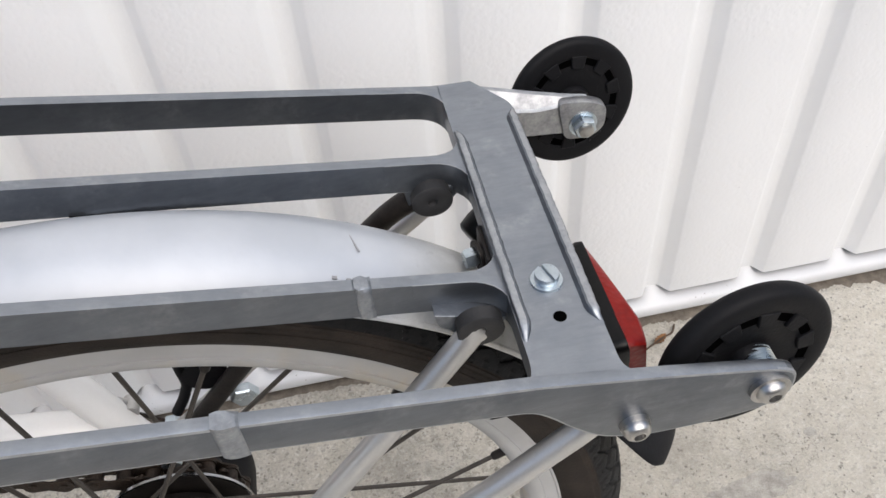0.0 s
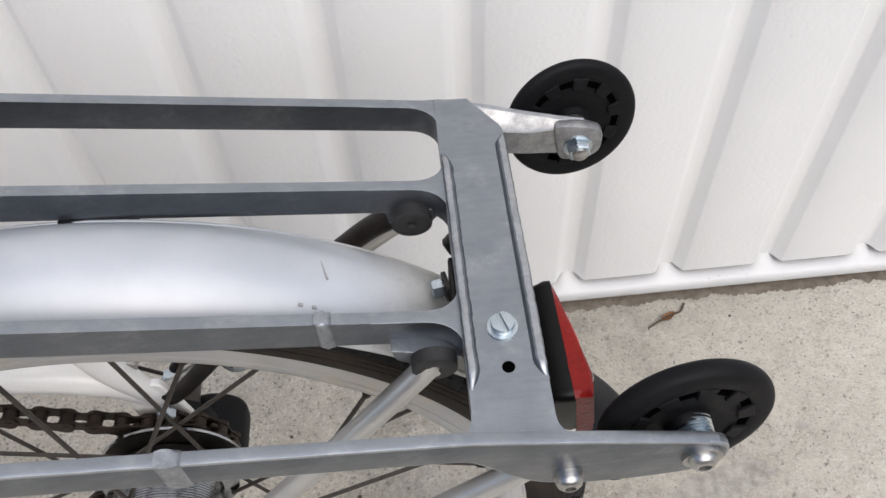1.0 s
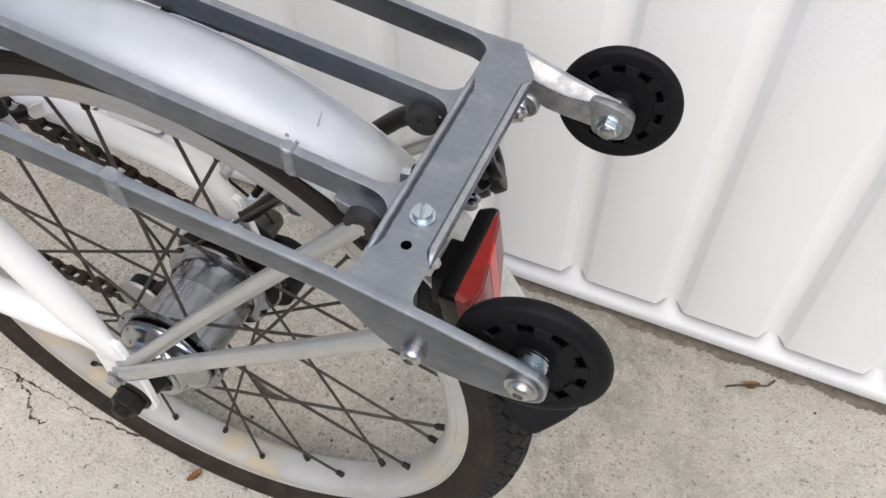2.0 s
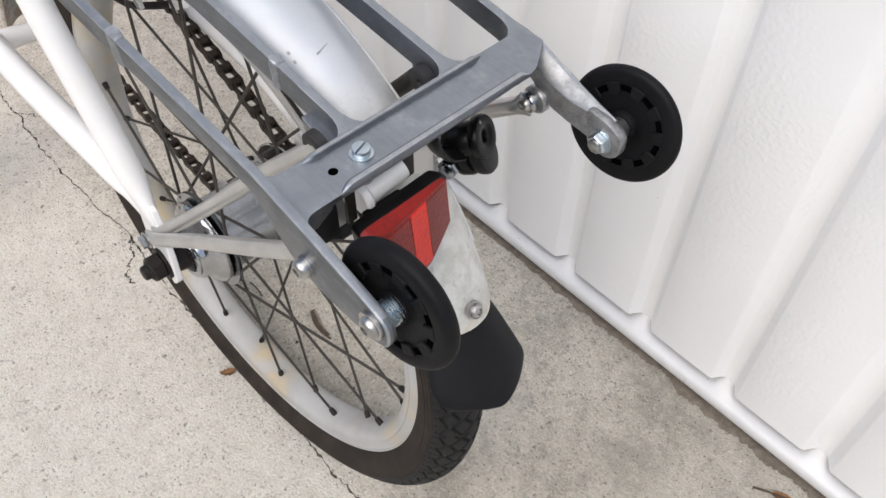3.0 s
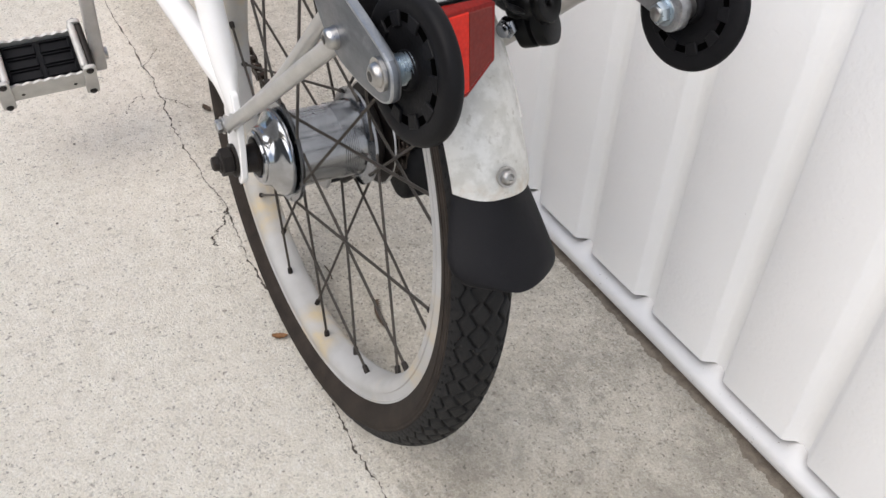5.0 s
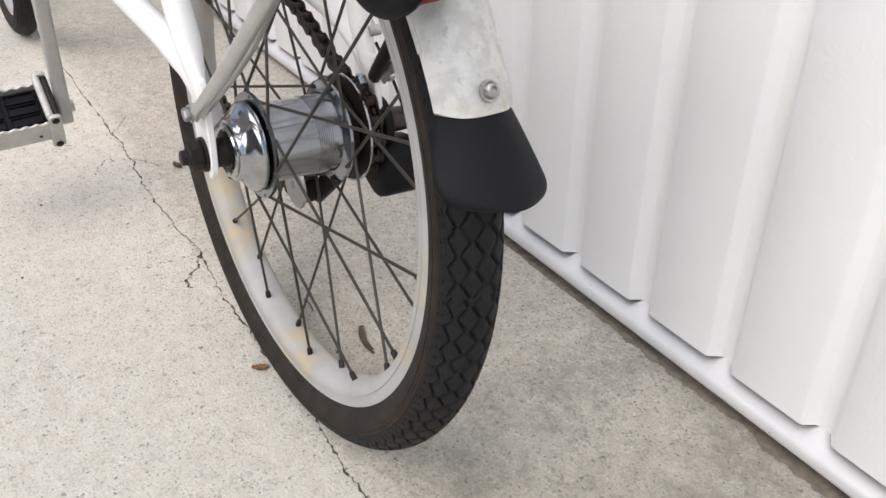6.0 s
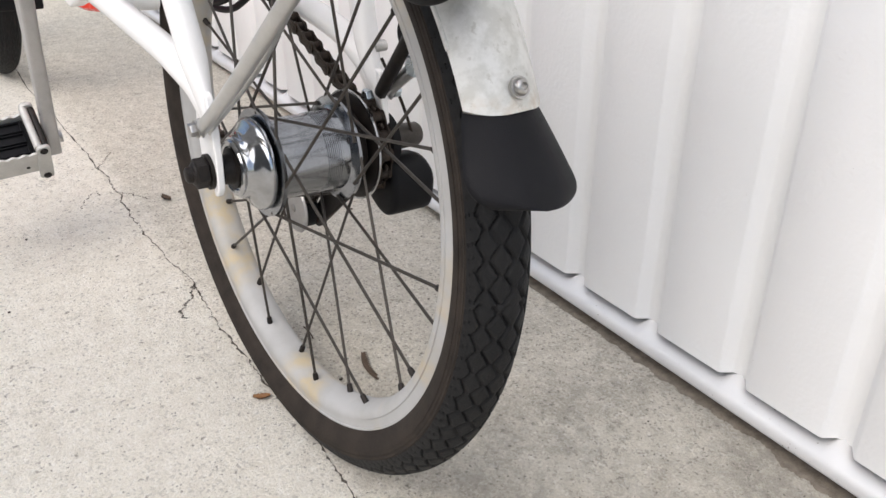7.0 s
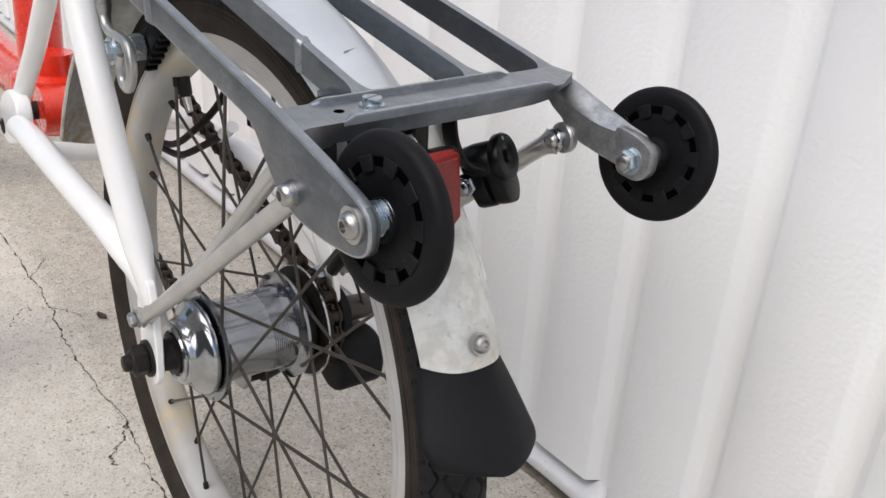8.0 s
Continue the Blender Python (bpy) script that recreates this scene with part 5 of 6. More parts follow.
for nm, lx, lz, y0, y1, gy in (("near_inner", 0.1384, 0.3868, 0.0445, 0.0540, 0.0405), ("far_inner", 0.1352, 0.3845, 0.1030, 0.1082, 0.1000)):
    base = [rail_point(nm, x, RAIL_H - 0.0030) for x in (0.1470, 0.1255)]
    arc = [(lx + 0.0086 * math.cos(a), lz + 0.0086 * math.sin(a)) for a in (radians(195 + 150 * k / 10) for k in range(11))]
    gusset = [(base[0].x, base[0].z), (base[1].x, base[1].z), (base[1].x + 0.001, base[1].z - 0.0060)] + arc + [(0.1470, 0.3850)]
    part("pivot_lug", plate(rounded(gusset, 0.003, 3, (0, 1)), y0, y1, 0.0018, 3), M_RACK, rack)
    part("rubber_grommet", moved(lathe([(0.0008, 0), (0.0008, 0.0014), (-0.0005, 0.0018), (-0.0012, 0.0060), (-0.0005, 0.0072), (0.0040, 0.0072), (0.0040, 0.0)], 28), Matrix.Translation((lx, gy, lz)) @ pose(0, 0, 0, 4)), M_GROMMET, rack)

# stays from the axle to the rack
ST = Vector((0.0030, -0.0005, 0.2405))
stay_a = smooth_path([ST + Vector((0, 0.002, 0)), ST + Vector((0.016, 0.004, 0.011)), (0.060, 0.0075, 0.2845), (0.120, 0.0105, 0.3325), (0.155, 0.0128, 0.3605), (0.174, 0.0140, 0.3760)], 5)
n = len(stay_a)
part("stay", tube(stay_a, [0.0042, 0.0043] + [0.0041] * (n - 6) + [0.0042, 0.0046, 0.0048, 0.0044], 16, [0.45, 0.6, 0.8] + [1.0] * (n - 7) + [0.9, 0.7, 0.5, 0.45]), M_STAY, rack, "silver-painted tubular rack stay")
stay_b = smooth_path([ST + Vector((0, 0.006, 0.0)), ST + Vector((0.012, 0.011, 0.012)), (0.050, 0.024, 0.290), (0.105, 0.034, 0.352), (0.128, 0.0400, 0.3760), (0.1385, 0.0430, 0.3868)], 5)
n = len(stay_b)
part("stay", tube(stay_b, [0.0042, 0.0043] + [0.0041] * (n - 4) + [0.0054, 0.0050], 16, [0.45, 0.6, 0.8] + [1.0] * (n - 6) + [0.8, 0.6, 0.5]), M_STAY, rack, "silver-painted tubular rack stay")
STR = HUB @ Vector((0.003, 0.062, 0.0335))
stay_c = smooth_path([STR, STR + Vector((0.014, 0.0, 0.011)), (0.070, 0.136, 0.290), (0.130, 0.1375, 0.340), (0.150, 0.1375, 0.357), (0.163, 0.1385, 0.3670)], 5)
n = len(stay_c)
part("stay", tube(stay_c, [0.0043] * n, 16, [0.5, 0.7] + [1.0] * (n - 4) + [0.7, 0.5]), M_STAY, rack)
stay_d = smooth_path([STR + Vector((0, -0.006, 0)), STR + Vector((0.012, -0.008, 0.012)), (0.060, 0.119, 0.303), (0.108, 0.1125, 0.3585), (0.1240, 0.1085, 0.3765), (0.1352, 0.1050, 0.3845)], 5)
n = len(stay_d)
part("stay", tube(stay_d, [0.0043] * n, 16, [0.5, 0.7] + [1.0] * (n - 4) + [0.7, 0.5]), M_NUT, rack, "black far-side stay")
part("stay_bolt", moved(merged(hexagon(-0.0035, 0.0, 0.0042), lathe([(0, 0.001), (0, 0.0054), (0.001, 0.0054), (0.001, 0.001)], 20, closed=True)), Matrix.Translation(ST + Vector((0, -0.001, 0)))), M_STEEL, rack)
part("stay_bolt", moved(hexagon(0.0, 0.006, 0.0048), Matrix.Translation(STR + Vector((0, 0.002, 0)))), M_ZINC, rack)
part("stay_nut", moved(hexagon(0.0, 0.005, 0.0048), Matrix.Translation(STR + Vector((0, -0.018, 0)))), M_ZINC, rack)
part("bolt_spacer", moved(lathe([(0.0056, 0.001), (0.0056, 0.0044), (0.0074, 0.0046), (0.0074, 0.001)], 24, closed=True), Matrix.Translation((0.1748, 0, 0.3748))), M_STEEL, rack)
part("plate_bolt", moved(button_bolt(0.0042, 0.0032), Matrix.Translation((0.1748, 0.0056, 0.3748))), M_STEEL, rack)
part("arm_lug", moved(lathe([(-0.0016, 0), (-0.0016, 0.0060), (-0.0008, 0.0068), (0.0020, 0.0068), (0.0020, 0)], 28), Matrix.Translation((0.1650, 0.1430, 0.3685))), M_CAST, rack)
part("stay_eye", moved(lathe([(-0.0022, 0), (-0.0024, 0.0030), (-0.0018, 0.0046), (-0.0008, 0.0052), (0.0012, 0.0052), (0.0012, 0)], 24), Matrix.Translation((0.1630, 0.1402, 0.3672))), M_CHROME, rack)
part("plate_bolt", moved(button_bolt(0.0036, 0.0028), Matrix.Translation((0.1632, 0.1382, 0.3674))), M_STEEL, rack)

# ---- roller wheels on the rack ----
def build_roller(centre, axis, R, T):
    """A small trolley wheel: rubber tread, notched plastic face, axle bolt, spacers."""
    rw = thing("trolley_wheel")
    rw.parent = bike
    c = Matrix.Translation(centre) @ Vector(axis).to_track_quat("Y", "Z").to_matrix().to_4x4()
    tread = []
    for k in range(13):
        a = math.pi * k / 12
        tread.append((-T * math.cos(a), R - 0.0040 + 0.0040 * math.sin(a) ** 0.75))
    tread = [(-T + 0.0006, R - 0.0080), (-T, R - 0.0068)] + tread + [(T, R - 0.0068), (T - 0.0006, R - 0.0080)]
    part("rubber_tread", moved(lathe(tread, 72, closed=True), c), M_TYRE_BLACK, rw, smooth=50)
    disc = [(-T + 0.0016, 0.0), (-T + 0.0016, 0.0095), (-T + 0.0010, 0.0105), (-T + 0.0010, R - 0.0076), (T - 0.0010, R - 0.0076), (T - 0.0010, 0.0105), (T - 0.0016, 0.0095), (T - 0.0016, 0.0)]
    part("wheel_disc", moved(lathe(disc, 64), c), M_BLACK, rw)
    for k in range(10):
        for s in (-1, 1):
            # Black plate level with the face, painting the notch's shaded depth.
            slot = plate([(-0.0030, 0.0168), (0.0024, 0.0166), (0.0030, 0.0200), (-0.0036, 0.0202)], s * (T - 0.0014), s * (T - 0.0007), 0)
            part("face_notch", moved(slot, c @ pose(0, 0, 0, 0, 36 * k + 26)), M_RECESS_SHADE, rw)
            tooth = plate(rounded([(-0.0024, 0.0150), (0.0024, 0.0150), (0.0034, 0.0204), (-0.0034, 0.0204)], 0.0005, 2), s * (T - 0.0012), s * (T + 0.0002), 0.0003, 1)
            part("face_tooth", moved(tooth, c @ pose(0, 0, 0, 0, 36 * k + 44)), M_BLACK, rw)
    part("hub_boss", moved(lathe([(-T - 0.0012, 0), (-T - 0.0012, 0.0062), (-T + 0.0004, 0.0072), (T - 0.0004, 0.0072), (T + 0.0012, 0.0062), (T + 0.0012, 0)], 32), c), M_BLACK, rw)
    return rw


near_roller = build_roller((0.2130, 0.0200, 0.3774), (-0.093, 1, -0.099), 0.0278, 0.0037)
far_roller = build_roller((0.2036, 0.1577, 0.3704), (-0.112, 1, -0.18), 0.0275, 0.0028)
ax = Matrix.Translation((0.2142, 0.0, 0.3792))
part("axle_bolt", moved(button_bolt(0.0045, 0.0034), ax @ pose(0, 0.0064, 0)), M_STEEL, near_roller)
part("axle_washer", moved(lathe([(-0.0009, 0.002), (-0.0009, 0.0060), (0.0007, 0.0060), (0.0007, 0.002)], 28, closed=True), ax @ pose(0, 0.0066, 0)), M_STEEL, near_roller)
thread = []
for k in range(7):
    y = 0.0114 + k * 0.0010
    thread += [(y, 0.0050), (y + 0.0005, 0.0057)]
part("spacer", moved(lathe([(0.0112, 0)] + thread + [(0.0188, 0.0050), (0.0188, 0)], 28), ax), M_ZINC, near_roller)
axf = Matrix.Translation((0.2037, 0.0, 0.3706))
part("axle_washer", moved(lathe([(0.1418, 0.002), (0.1418, 0.0058), (0.1431, 0.0058), (0.1431, 0.002)], 28, closed=True), axf), M_ZINC, far_roller)
part("axle_nut", moved(hexagon(0.1380, 0.1422, 0.0048), axf @ pose(0, 0, 0, 0, 15)), M_ZINC, far_roller)
part("axle_end", moved(lathe([(0.1365, 0), (0.1365, 0.0022), (0.1370, 0.0030), (0.1410, 0.0030)], 20), axf), M_STEEL, far_roller)
part("spacer", moved(lathe([(0.1470, 0), (0.1470, 0.0055), (0.1560, 0.0055), (0.1560, 0)], 24), axf), M_STEEL, far_roller)

# ---- reflector and lamp clamp under the crossbar ----
M_CLAMP = surface("glossy_black_plastic", (0.003, 0.003, 0.003), (0.006, 0.006, 0.006), 0.28, 0.0, 60, 900, 0.8, 0.1, 0.0002, spec=0.2)
refl = thing("rear_reflector")
refl.parent = bike


def yz_outline(outline, shrink=0.0, x=0.0):
    """Points of an upright (y, z) outline, drawn in from its middle."""
    cy, cz = 0.051, 0.363
    return [Vector((x, y - math.copysign(min(shrink, abs(y - cy)), y - cy), z - math.copysign(min(shrink, abs(z - cz)), z - cz))) for y, z in outline]


def ringed(loops):
    """A closed skin over equal loops, with a cap on either end."""
    bm = bmesh.new()
    rows = [[bm.verts.new(p) for p in lp] for lp in loops]
    n = len(rows[0])
    for a, b in zip(rows, rows[1:]):
        for k in range(n):
            bm.faces.new((a[k], a[(k + 1) % n], b[(k + 1) % n], b[k]))
    bm.faces.new(rows[0][::-1])
    bm.faces.new(rows[-1])
    bmesh.ops.recalc_face_normals(bm, faces=bm.faces[:])
    return bm


LENS = rounded([(0.0284, 0.3812), (0.0738, 0.3818), (0.0726, 0.3530), (0.0585, 0.3420), (0.0438, 0.3420), (0.0296, 0.3530)], 0.0035, 4)
RT = Matrix.Translation((0.1800, 0.051, 0.382)) @ pose(0, 0, 0, 0, -6.5, 1) @ Matrix.Translation((0, -0.051, -0.382))
part("reflector_back", moved(ringed([yz_outline(LENS, 0.0030, -0.0075), yz_outline(LENS, 0.0012, -0.0070), yz_outline(LENS, 0.0, -0.0020), yz_outline(LENS, 0.0002, 0.0002)]), RT), M_CLAMP, refl, smooth=35)


def bow(y):
    """How far the lens stands forward at y."""
    return 0.0066 * (min(1.0, max(0.0, (0.0742 - y) / 0.0352)) ** 0.85 if y > 0.039 else 1 - ((0.039 - y) / 0.0140) ** 2 * 0.35)


def lens_solid(ys, back, proud, margin):
    """A slice of the bowed lens between heights that follow its outline."""
    bm = bmesh.new()
    cols = []
    for y in ys:
        e = abs(y - 0.0511)
        zt, zb = 0.3812 - margin - max(0.0, e - 0.0200) * 0.5, 0.3422 + margin + max(0.0, e - 0.0072) * 0.78
        f, b = bow(y) + proud, back(y)
        cols.append([bm.verts.new(p) for p in ((b, y, zb), (f - 0.0006, y, zb), (f, y, zb + 0.0008), (f, y, zt - 0.0020), (f - 0.0006, y, zt - 0.0013), (b, y, zt))])
    for p, q in zip(cols, cols[1:]):
        for k in range(6):
            bm.faces.new((p[k], p[(k + 1) % 6], q[(k + 1) % 6], q[k]))
    bm.faces.new(cols[0][::-1])
    bm.faces.new(cols[-1])
    bmesh.ops.recalc_face_normals(bm, faces=bm.faces[:])
    return bm


def steps(a, b, n):
    return [a + (b - a) * k / n for k in range(n + 1)]


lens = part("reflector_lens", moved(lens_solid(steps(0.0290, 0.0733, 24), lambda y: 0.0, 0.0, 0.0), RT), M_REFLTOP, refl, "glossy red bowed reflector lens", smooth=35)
# The fields' reds hold their returned light as colour.
part("lens_field", moved(lens_solid(steps(0.0306, 0.0491, 10), lambda y: bow(y) - 0.001, 0.0004, 0.0022), RT), M_REFL, lens, "red prism field, its weak return of light painted dark", smooth=35)
part("lens_band", moved(lens_solid(steps(0.0495, 0.0592, 6), lambda y: bow(y) - 0.001, 0.0005, 0.0018), RT), M_REFLLIT, lens, "red reflecting band, its returned light painted bright", smooth=35)
part("lens_field", moved(lens_solid(steps(0.0596, 0.0716, 8), lambda y: bow(y) - 0.001, 0.0004, 0.0022), RT), M_REFLSHADED, lens, "red prism field, its dim return of light painted dull", smooth=35)
part("reflector_mount", box(0.1660, 0.1745, 0.0400, 0.0600, 0.3540, 0.3720, 0.0015), M_BLACK, refl)
part("reflector_stem", tube([(0.1670, 0.050, 0.364), (0.159, 0.050, 0.368), (0.156, 0.050, 0.387)], 0.0040, 14), M_STAY, refl)

clamp = thing("lamp_clamp")
clamp.parent = bike
CN = Vector((0.82, 0.40, 0.40)).normalized()
CM = Matrix.Translation((0.1632, 0.1112, 0.3650)) @ CN.to_track_quat("Y", "Z").to_matrix().to_4x4()
part("clamp_knob", moved(lathe([(-0.0026, 0.0026), (-0.0030, 0.0090), (-0.0022, 0.0099), (0.0006, 0.0101), (0.0018, 0.0094), (0.0020, 0.0060), (0.0012, 0.0030), (0.0004, 0.0026)], 32, closed=True), CM @ pose(0, 0, 0)), M_CLAMP, clamp, "round glossy black knob with a hole", smooth=50)
part("clamp_pin", moved(lathe([(-0.0060, 0), (-0.0060, 0.0028), (-0.0012, 0.0027), (-0.0012, 0)], 16), CM), M_RECESS_SHADE, clamp)
# Pale bar: the highlight at the knob's slot, painted as grey.
part("knob_slot_glint", moved(box(-0.0007, 0.0007, 0.0010, 0.0021, 0.0068, 0.0086, 0.0003, 1), CM), M_STICKER, clamp)
part("clamp_sleeve", moved(lathe([(-0.0175, 0), (-0.0175, 0.0060), (-0.0165, 0.0074), (-0.0120, 0.0080), (-0.0045, 0.0078), (-0.0028, 0.0066), (-0.0024, 0)], 28), CM @ pose(0.0012, 0, 0.0004)), M_CLAMP, clamp, smooth=50)
for ya, yb in ((-0.0165, -0.0086), (-0.0070, -0.0008)):
    part("clamp_jaw", moved(plate(rounded([(-0.0082, 0.0010), (0.0070, 0.0010), (0.0080, -0.0110), (0.0050, -0.0190), (-0.0040, -0.0210), (-0.0090, -0.0150)], 0.0032, 4), ya, yb, 0.0014, 2), CM), M_CLAMP, clamp, smooth=40)
part("jaw_web", moved(box(-0.0068, 0.0050, -0.0090, -0.0060, -0.0090, -0.0002, 0.001), CM), M_BLACK, clamp)
part("clamp_bolt", moved(merged(hexagon(-0.0030, 0.0010, 0.0050), lathe([(-0.0062, 0), (-0.0062, 0.0024), (-0.0054, 0.0034), (-0.003, 0.0034)], 16)), Matrix.Translation((0.1590, 0.0955, 0.3540)) @ pose(0, 0, 0, 0, 0, 25)), M_HUB, clamp)
part("clamp_arm", plate_dir([(0.158, 0.083, 0.387), (0.159, 0.0845, 0.376), (0.160, 0.090, 0.366), (0.161, 0.098, 0.362)], 0.0050, 0.0018), M_CLAMP, clamp)
part("guard_bracket", box(0.1565, 0.1580, 0.0745, 0.0870, 0.3560, 0.3870, 0.0005, 1), M_STAY, clamp)
part("dark_strip", box(0.1590, 0.1606, 0.0668, 0.0738, 0.3660, 0.3870, 0.0005, 1), M_NUT, clamp)
part("dark_strip", box(0.1594, 0.1610, 0.0374, 0.0424, 0.3620, 0.3870, 0.0005, 1), M_NUT, clamp)
part("pale_strip", box(0.1596, 0.1612, 0.0305, 0.0366, 0.3640, 0.3870, 0.0005, 1), M_STAY, clamp)
part("black_block", box(0.1560, 0.1680, 0.0185, 0.0290, 0.3690, 0.3870, 0.0015), M_BLACK, clamp)
part("lamp_collar", moved(lathe([(-0.0020, 0.0), (-0.0020, 0.0068), (-0.0010, 0.0078), (0.0010, 0.0078), (0.0020, 0.0068), (0.0020, 0.0)], 24), Matrix.Translation((0.1600, 0.0455, 0.3715))), M_WHITE, clamp)
part("lamp_tube", tube([(0.1600, 0.0470, 0.3720), (0.1600, 0.0666, 0.3755)], 0.0056, 20), M_WHITE, clamp)

# ---- rear brake ----
brake = thing("rear_brake")
brake.parent = bike
ARM = smooth_path([(-0.1225, 0.037, 0.4103), (-0.1147, 0.0362, 0.3893), (-0.1119, 0.0351, 0.3767), (-0.1013, 0.0347, 0.3704), (-0.0851, 0.0348, 0.3711), (-0.072, 0.0346, 0.3686), (-0.0668, 0.0338, 0.3582), (-0.0694, 0.0331, 0.3484), (-0.0753, 0.0328, 0.3439), (-0.0829, 0.0331, 0.3461), (-0.0857, 0.0335, 0.3538), (-0.0837, 0.0345, 0.3609)], 5)
part("brake_arm", tube(ARM, [0.0050] * 8 + [0.0046, 0.0042, 0.0039, 0.0036] + [0.0031] * (len(ARM) - 12), 14), M_STAY, brake, "satin alloy brake arm with a slotted end")
part("pad_bolt", moved(merged(hexagon(-0.0105, -0.005, 0.0062), lathe([(-0.006, 0), (-0.006, 0.0080), (-0.002, 0.0088), (-0.001, 0.0070), (-0.001, 0)], 24)), Matrix.Translation((-0.0935, 0.0365, 0.3615))), M_ZINC, brake)
part("pad_nut", moved(hexagon(0.004, 0.0115, 0.0082), Matrix.Translation((-0.0910, 0.0380, 0.3630))), M_ZINC, brake)
PADM = Matrix.Translation((-0.086, 0.0500, 0.366)) @ pose(0, 0, 0, 0, -40)
part("brake_pad", moved(box(-0.024, 0.024, 0.0, 0.010, -0.0065, 0.0065, 0.002), PADM), M_BLACK, brake)
for k in range(6):
    part("pad_tooth", moved(box(-0.0013, 0.0013, 0.001, 0.009, -0.0085, -0.006, 0.0005, 1), PADM @ pose(-0.019 + k * 0.0074, 0, 0)), M_BLACK, brake)
part("brake_cable", tube(smooth_path([(-0.262, 0.1000, 0.250), (-0.2300, 0.1005, 0.2475), (-0.1906, 0.1009, 0.2541), (-0.1508, 0.1022, 0.2727), (-0.1105, 0.1037, 0.2944)], 6), 0.0027, 10), M_BLACK, brake)
part("cable_ferrule", tube([(-0.1120, 0.1037, 0.2935), (-0.0970, 0.1042, 0.3030)], 0.0042, 14), M_WHITE, brake)
part("brake_cable", tube(smooth_path([(-0.262, 0.1010, 0.2560), (-0.2300, 0.1010, 0.2520), (-0.1958, 0.1014, 0.2620), (-0.1555, 0.1031, 0.2866), (-0.1187, 0.1050, 0.3133), (-0.090, 0.1060, 0.345)], 6), 0.0027, 10), M_BLACK, brake)

gear = thing("gear_cable_run")
gear.parent = bike
part("cable_barrel", tube([(-0.0100, 0.1280, 0.2652), (-0.0200, 0.1280, 0.2738), (-0.0205, 0.1280, 0.2742), (-0.0318, 0.1280, 0.2823)], [0.0028, 0.0028, 0.0021, 0.0021], 14), M_STEEL, gear)
part("cable_end", moved(lathe([(-0.004, 0), (-0.004, 0.0036), (0.004, 0.0036), (0.004, 0)], 16), Matrix.Translation((-0.0078, 0.1280, 0.2635))), M_STEEL, gear)
part("pull_rod", tube(smooth_path([(-0.0090, 0.1295, 0.2550), (0.004, 0.1350, 0.2300), (0.006, 0.1420, 0.2050)], 5), 0.0011, 8), M_CHAIN, gear)
part("inner_wire", tube([(-0.0215, 0.1295, 0.2840), (-0.030, 0.1290, 0.3040)], 0.0011, 8), M_STEEL, gear)
part("cable_pulley", moved(lathe([(-0.004, 0), (-0.004, 0.0105), (-0.001, 0.0090), (0.001, 0.0090), (0.004, 0.0105), (0.004, 0)], 24), Matrix.Translation((0.0300, 0.1290, 0.2790))), M_BLACK, gear)
part("pulley_bolt", moved(hexagon(-0.0090, -0.0035, 0.0066), Matrix.Translation((0.0440, 0.1270, 0.2650))), M_ZINC, gear)
part("outer_cable", tube(smooth_path([(0.009, 0.1290, 0.250), (0.016, 0.1295, 0.262), (0.019, 0.1300, 0.275), (0.012, 0.1310, 0.300), (-0.030, 0.1300, 0.330), (-0.070, 0.1250, 0.350)], 6), 0.0026, 10), M_BLACK, gear)

# ---- leaves and twigs on the ground ----
def build_leaf(name, x, y, turn, length, width, curl, material, label):
    bm = bmesh.new()
    n = 10
    rows = []
    for side in (0, 1):
        g = []
        for i in range(n + 1):
            t = i / n
            w = width * (math.sin(math.pi * min(1, t * 0.92 + 0.06)) ** 0.8)
            jag = 1 + 0.25 * math.sin(i * 2.7)
            g.append([bm.verts.new((length * (t - 0.5), w * v * (jag if v else 1), 0.0012 + curl * (abs(v) ** 1.5 + 0.6 * (t - 0.5) ** 2 * 4) - side * 0.0005)) for v in (-1, -0.5, 0, 0.5, 1)])
        rows.append(g)
    for s, g in enumerate(rows):
        for a, b in zip(g, g[1:]):
            for i in range(4):
                q = (a[i], a[i + 1], b[i + 1], b[i])
                bm.faces.new(q if s == 0 else q[::-1])
    ob = part(name, moved(bm, pose(x, y, 0, 0, 0, turn)), material, None, smooth=60)
    return tagged(ob, label, "leaf")


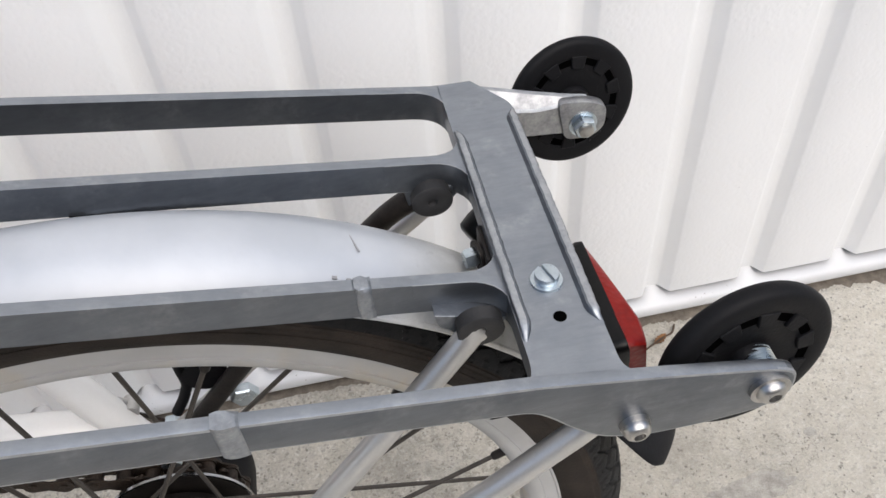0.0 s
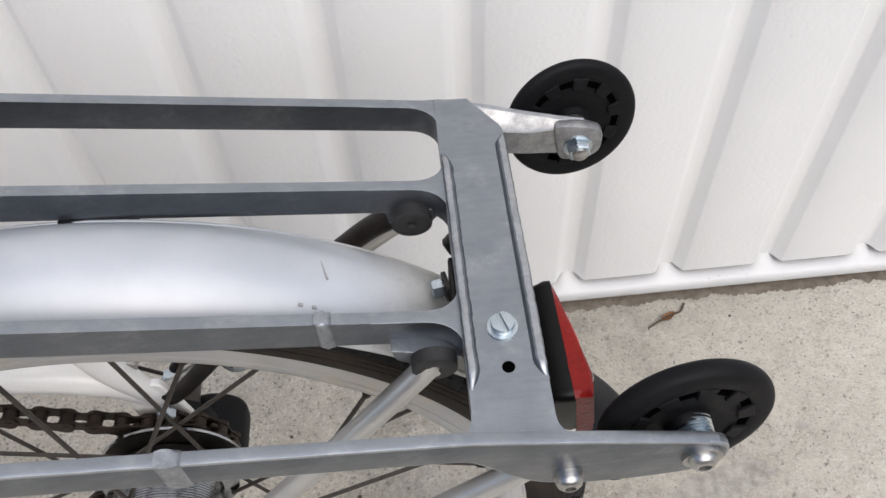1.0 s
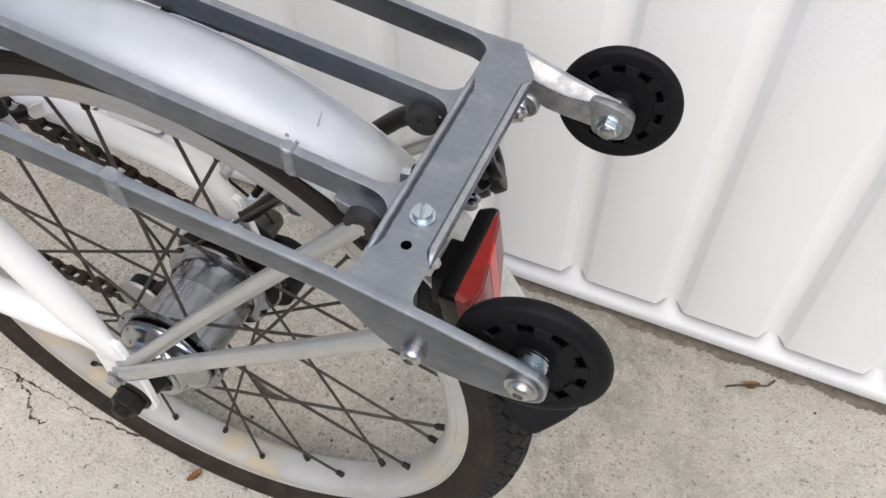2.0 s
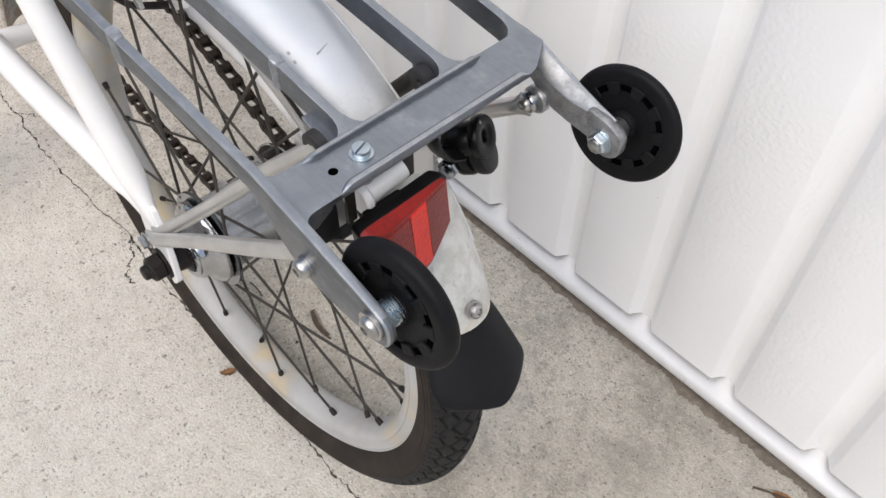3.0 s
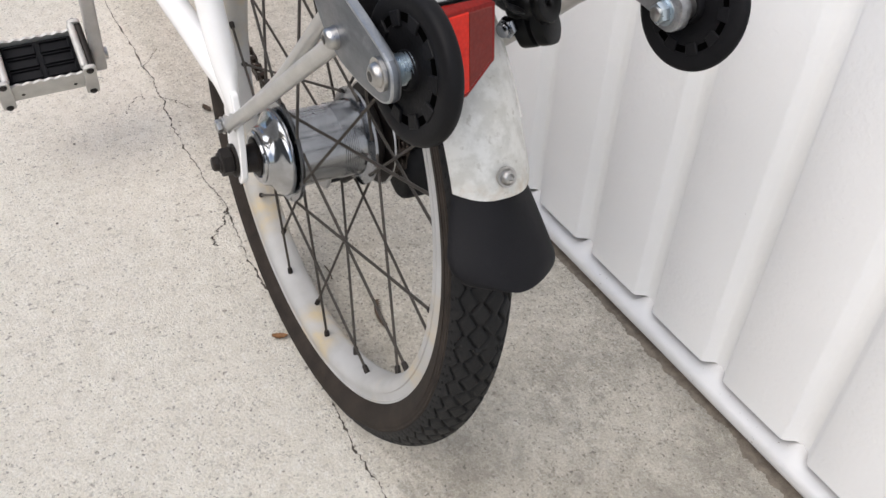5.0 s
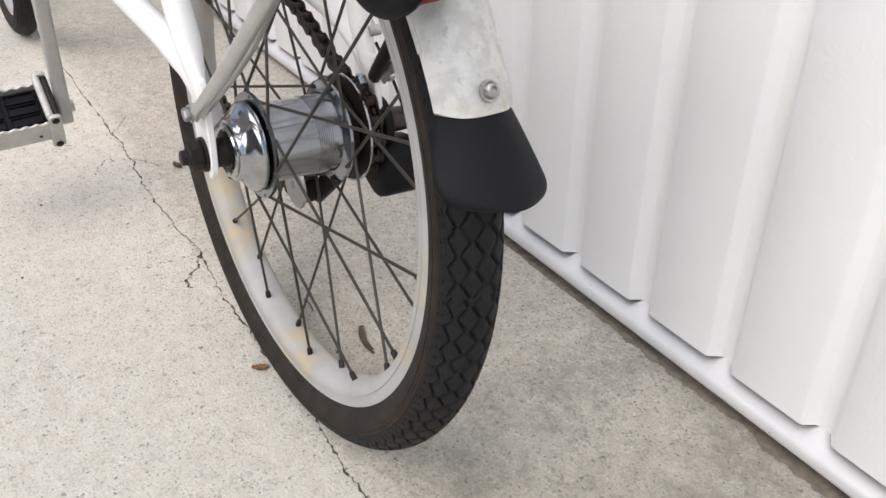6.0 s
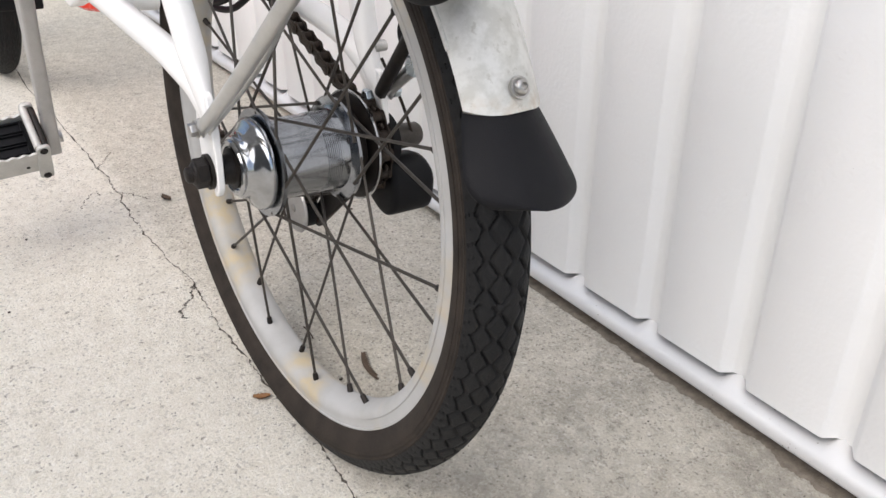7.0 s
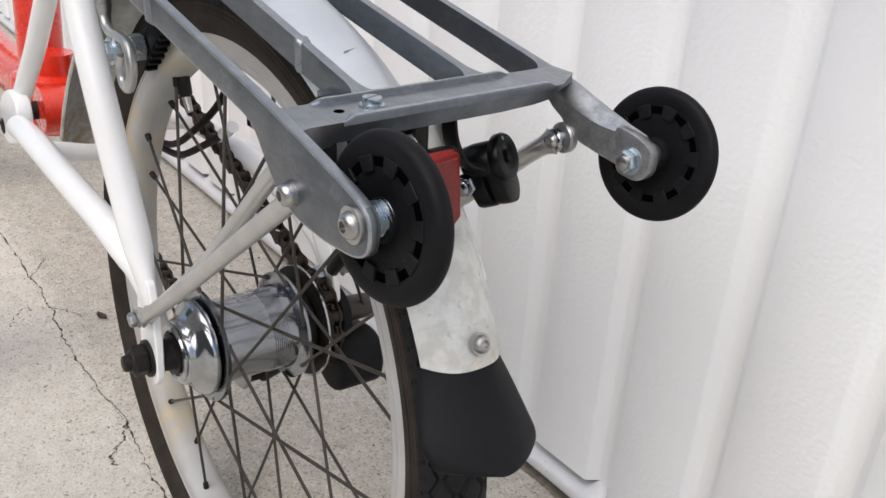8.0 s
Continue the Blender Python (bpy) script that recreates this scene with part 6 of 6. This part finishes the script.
build_leaf("dry_leaf", -0.038, 0.027, 65, 0.013, 0.0030, 0.002, M_LEAF, "small curled orange-brown dry leaf on concrete")
def build_feather_leaf(x, y, turn, length):
    """A curled pinnate leaf: a hooked midrib with thin leaflets along one side and a folded tip."""
    rib = [Vector((length * (t - 0.5), 0.16 * length * math.sin(2.6 * t), 0.0012 + 0.10 * length * t * t)) for t in [k / 16 for k in range(17)]]
    bms = [tube(rib, [0.0011 - 0.0007 * k / 16 for k in range(17)], 6)]
    for k in range(2, 16):
        p, w = rib[k], 0.18 * length * (1 - 0.55 * abs(k - 11) / 11)
        leaf = bmesh.new()
        ring = [leaf.verts.new(p + Vector(q)) for q in ((-0.0009, 0, 0), (-0.0006, -w * 0.6, 0.0010), (0.0006, -w, 0.0004), (0.0010, -w * 0.5, 0.0014), (0.0009, 0, 0.0004))]
        low = [leaf.verts.new(v.co - Vector((0, 0, 0.0005))) for v in ring]
        leaf.faces.new(ring)
        leaf.faces.new(low[::-1])
        for i in range(5):
            leaf.faces.new((ring[i], low[i], low[(i + 1) % 5], ring[(i + 1) % 5]))
        bms.append(leaf)
    return tagged(part("dry_leaf", moved(merged(*bms), pose(x, y, 0, 0, 0, turn)), M_TWIG, None, smooth=60), "curled feathery dark brown dry leaf under the wheel", "leaf")


build_feather_leaf(-0.023, 0.115, 168, 0.034)
build_leaf("dry_leaf", 0.341, 0.277, 30, 0.014, 0.0032, 0.002, M_LEAF, "dry brown leaf scrap by the wall rail")
build_leaf("dry_leaf", -0.415, 0.078, 20, 0.016, 0.0035, 0.003, M_TWIG, "dark curled dry leaf on the concrete")
tw = tagged(part("twig", tube(smooth_path([(0.322, 0.268, 0.0018), (0.333, 0.2735, 0.0022), (0.346, 0.279, 0.0020), (0.353, 0.2815, 0.0022), (0.358, 0.289, 0.0018)], 5), 0.0009, 8), M_TWIG), "thin dry twig on the concrete by the wall", "twig")
tw = tagged(part("twig", tube(smooth_path([(-0.105, 0.095, 0.0008), (-0.095, 0.0955, 0.0010), (-0.085, 0.094, 0.0008)], 4), 0.0006, 8), M_TWIG), "short dry twig on concrete beneath the wheel", "twig")
rnd = random.Random(11)
for k in range(26):
    x, y, s = rnd.uniform(-0.5, 0.55), rnd.uniform(-0.25, 0.29), rnd.uniform(0.0009, 0.0019)
    bm = bmesh.new()
    bmesh.ops.create_icosphere(bm, subdivisions=1, radius=s)
    for v in bm.verts:
        v.co *= rnd.uniform(0.7, 1.2)
        v.co.z *= 0.6
    part("grit", moved(bm, pose(x, y, s * 0.4)), M_DIRT_SHADE)
for ob in [o for o in scene.objects if o.name.startswith("grit")]:
    tagged(ob, "tiny dark grit crumb on the concrete", "grit", "grit on the ground")
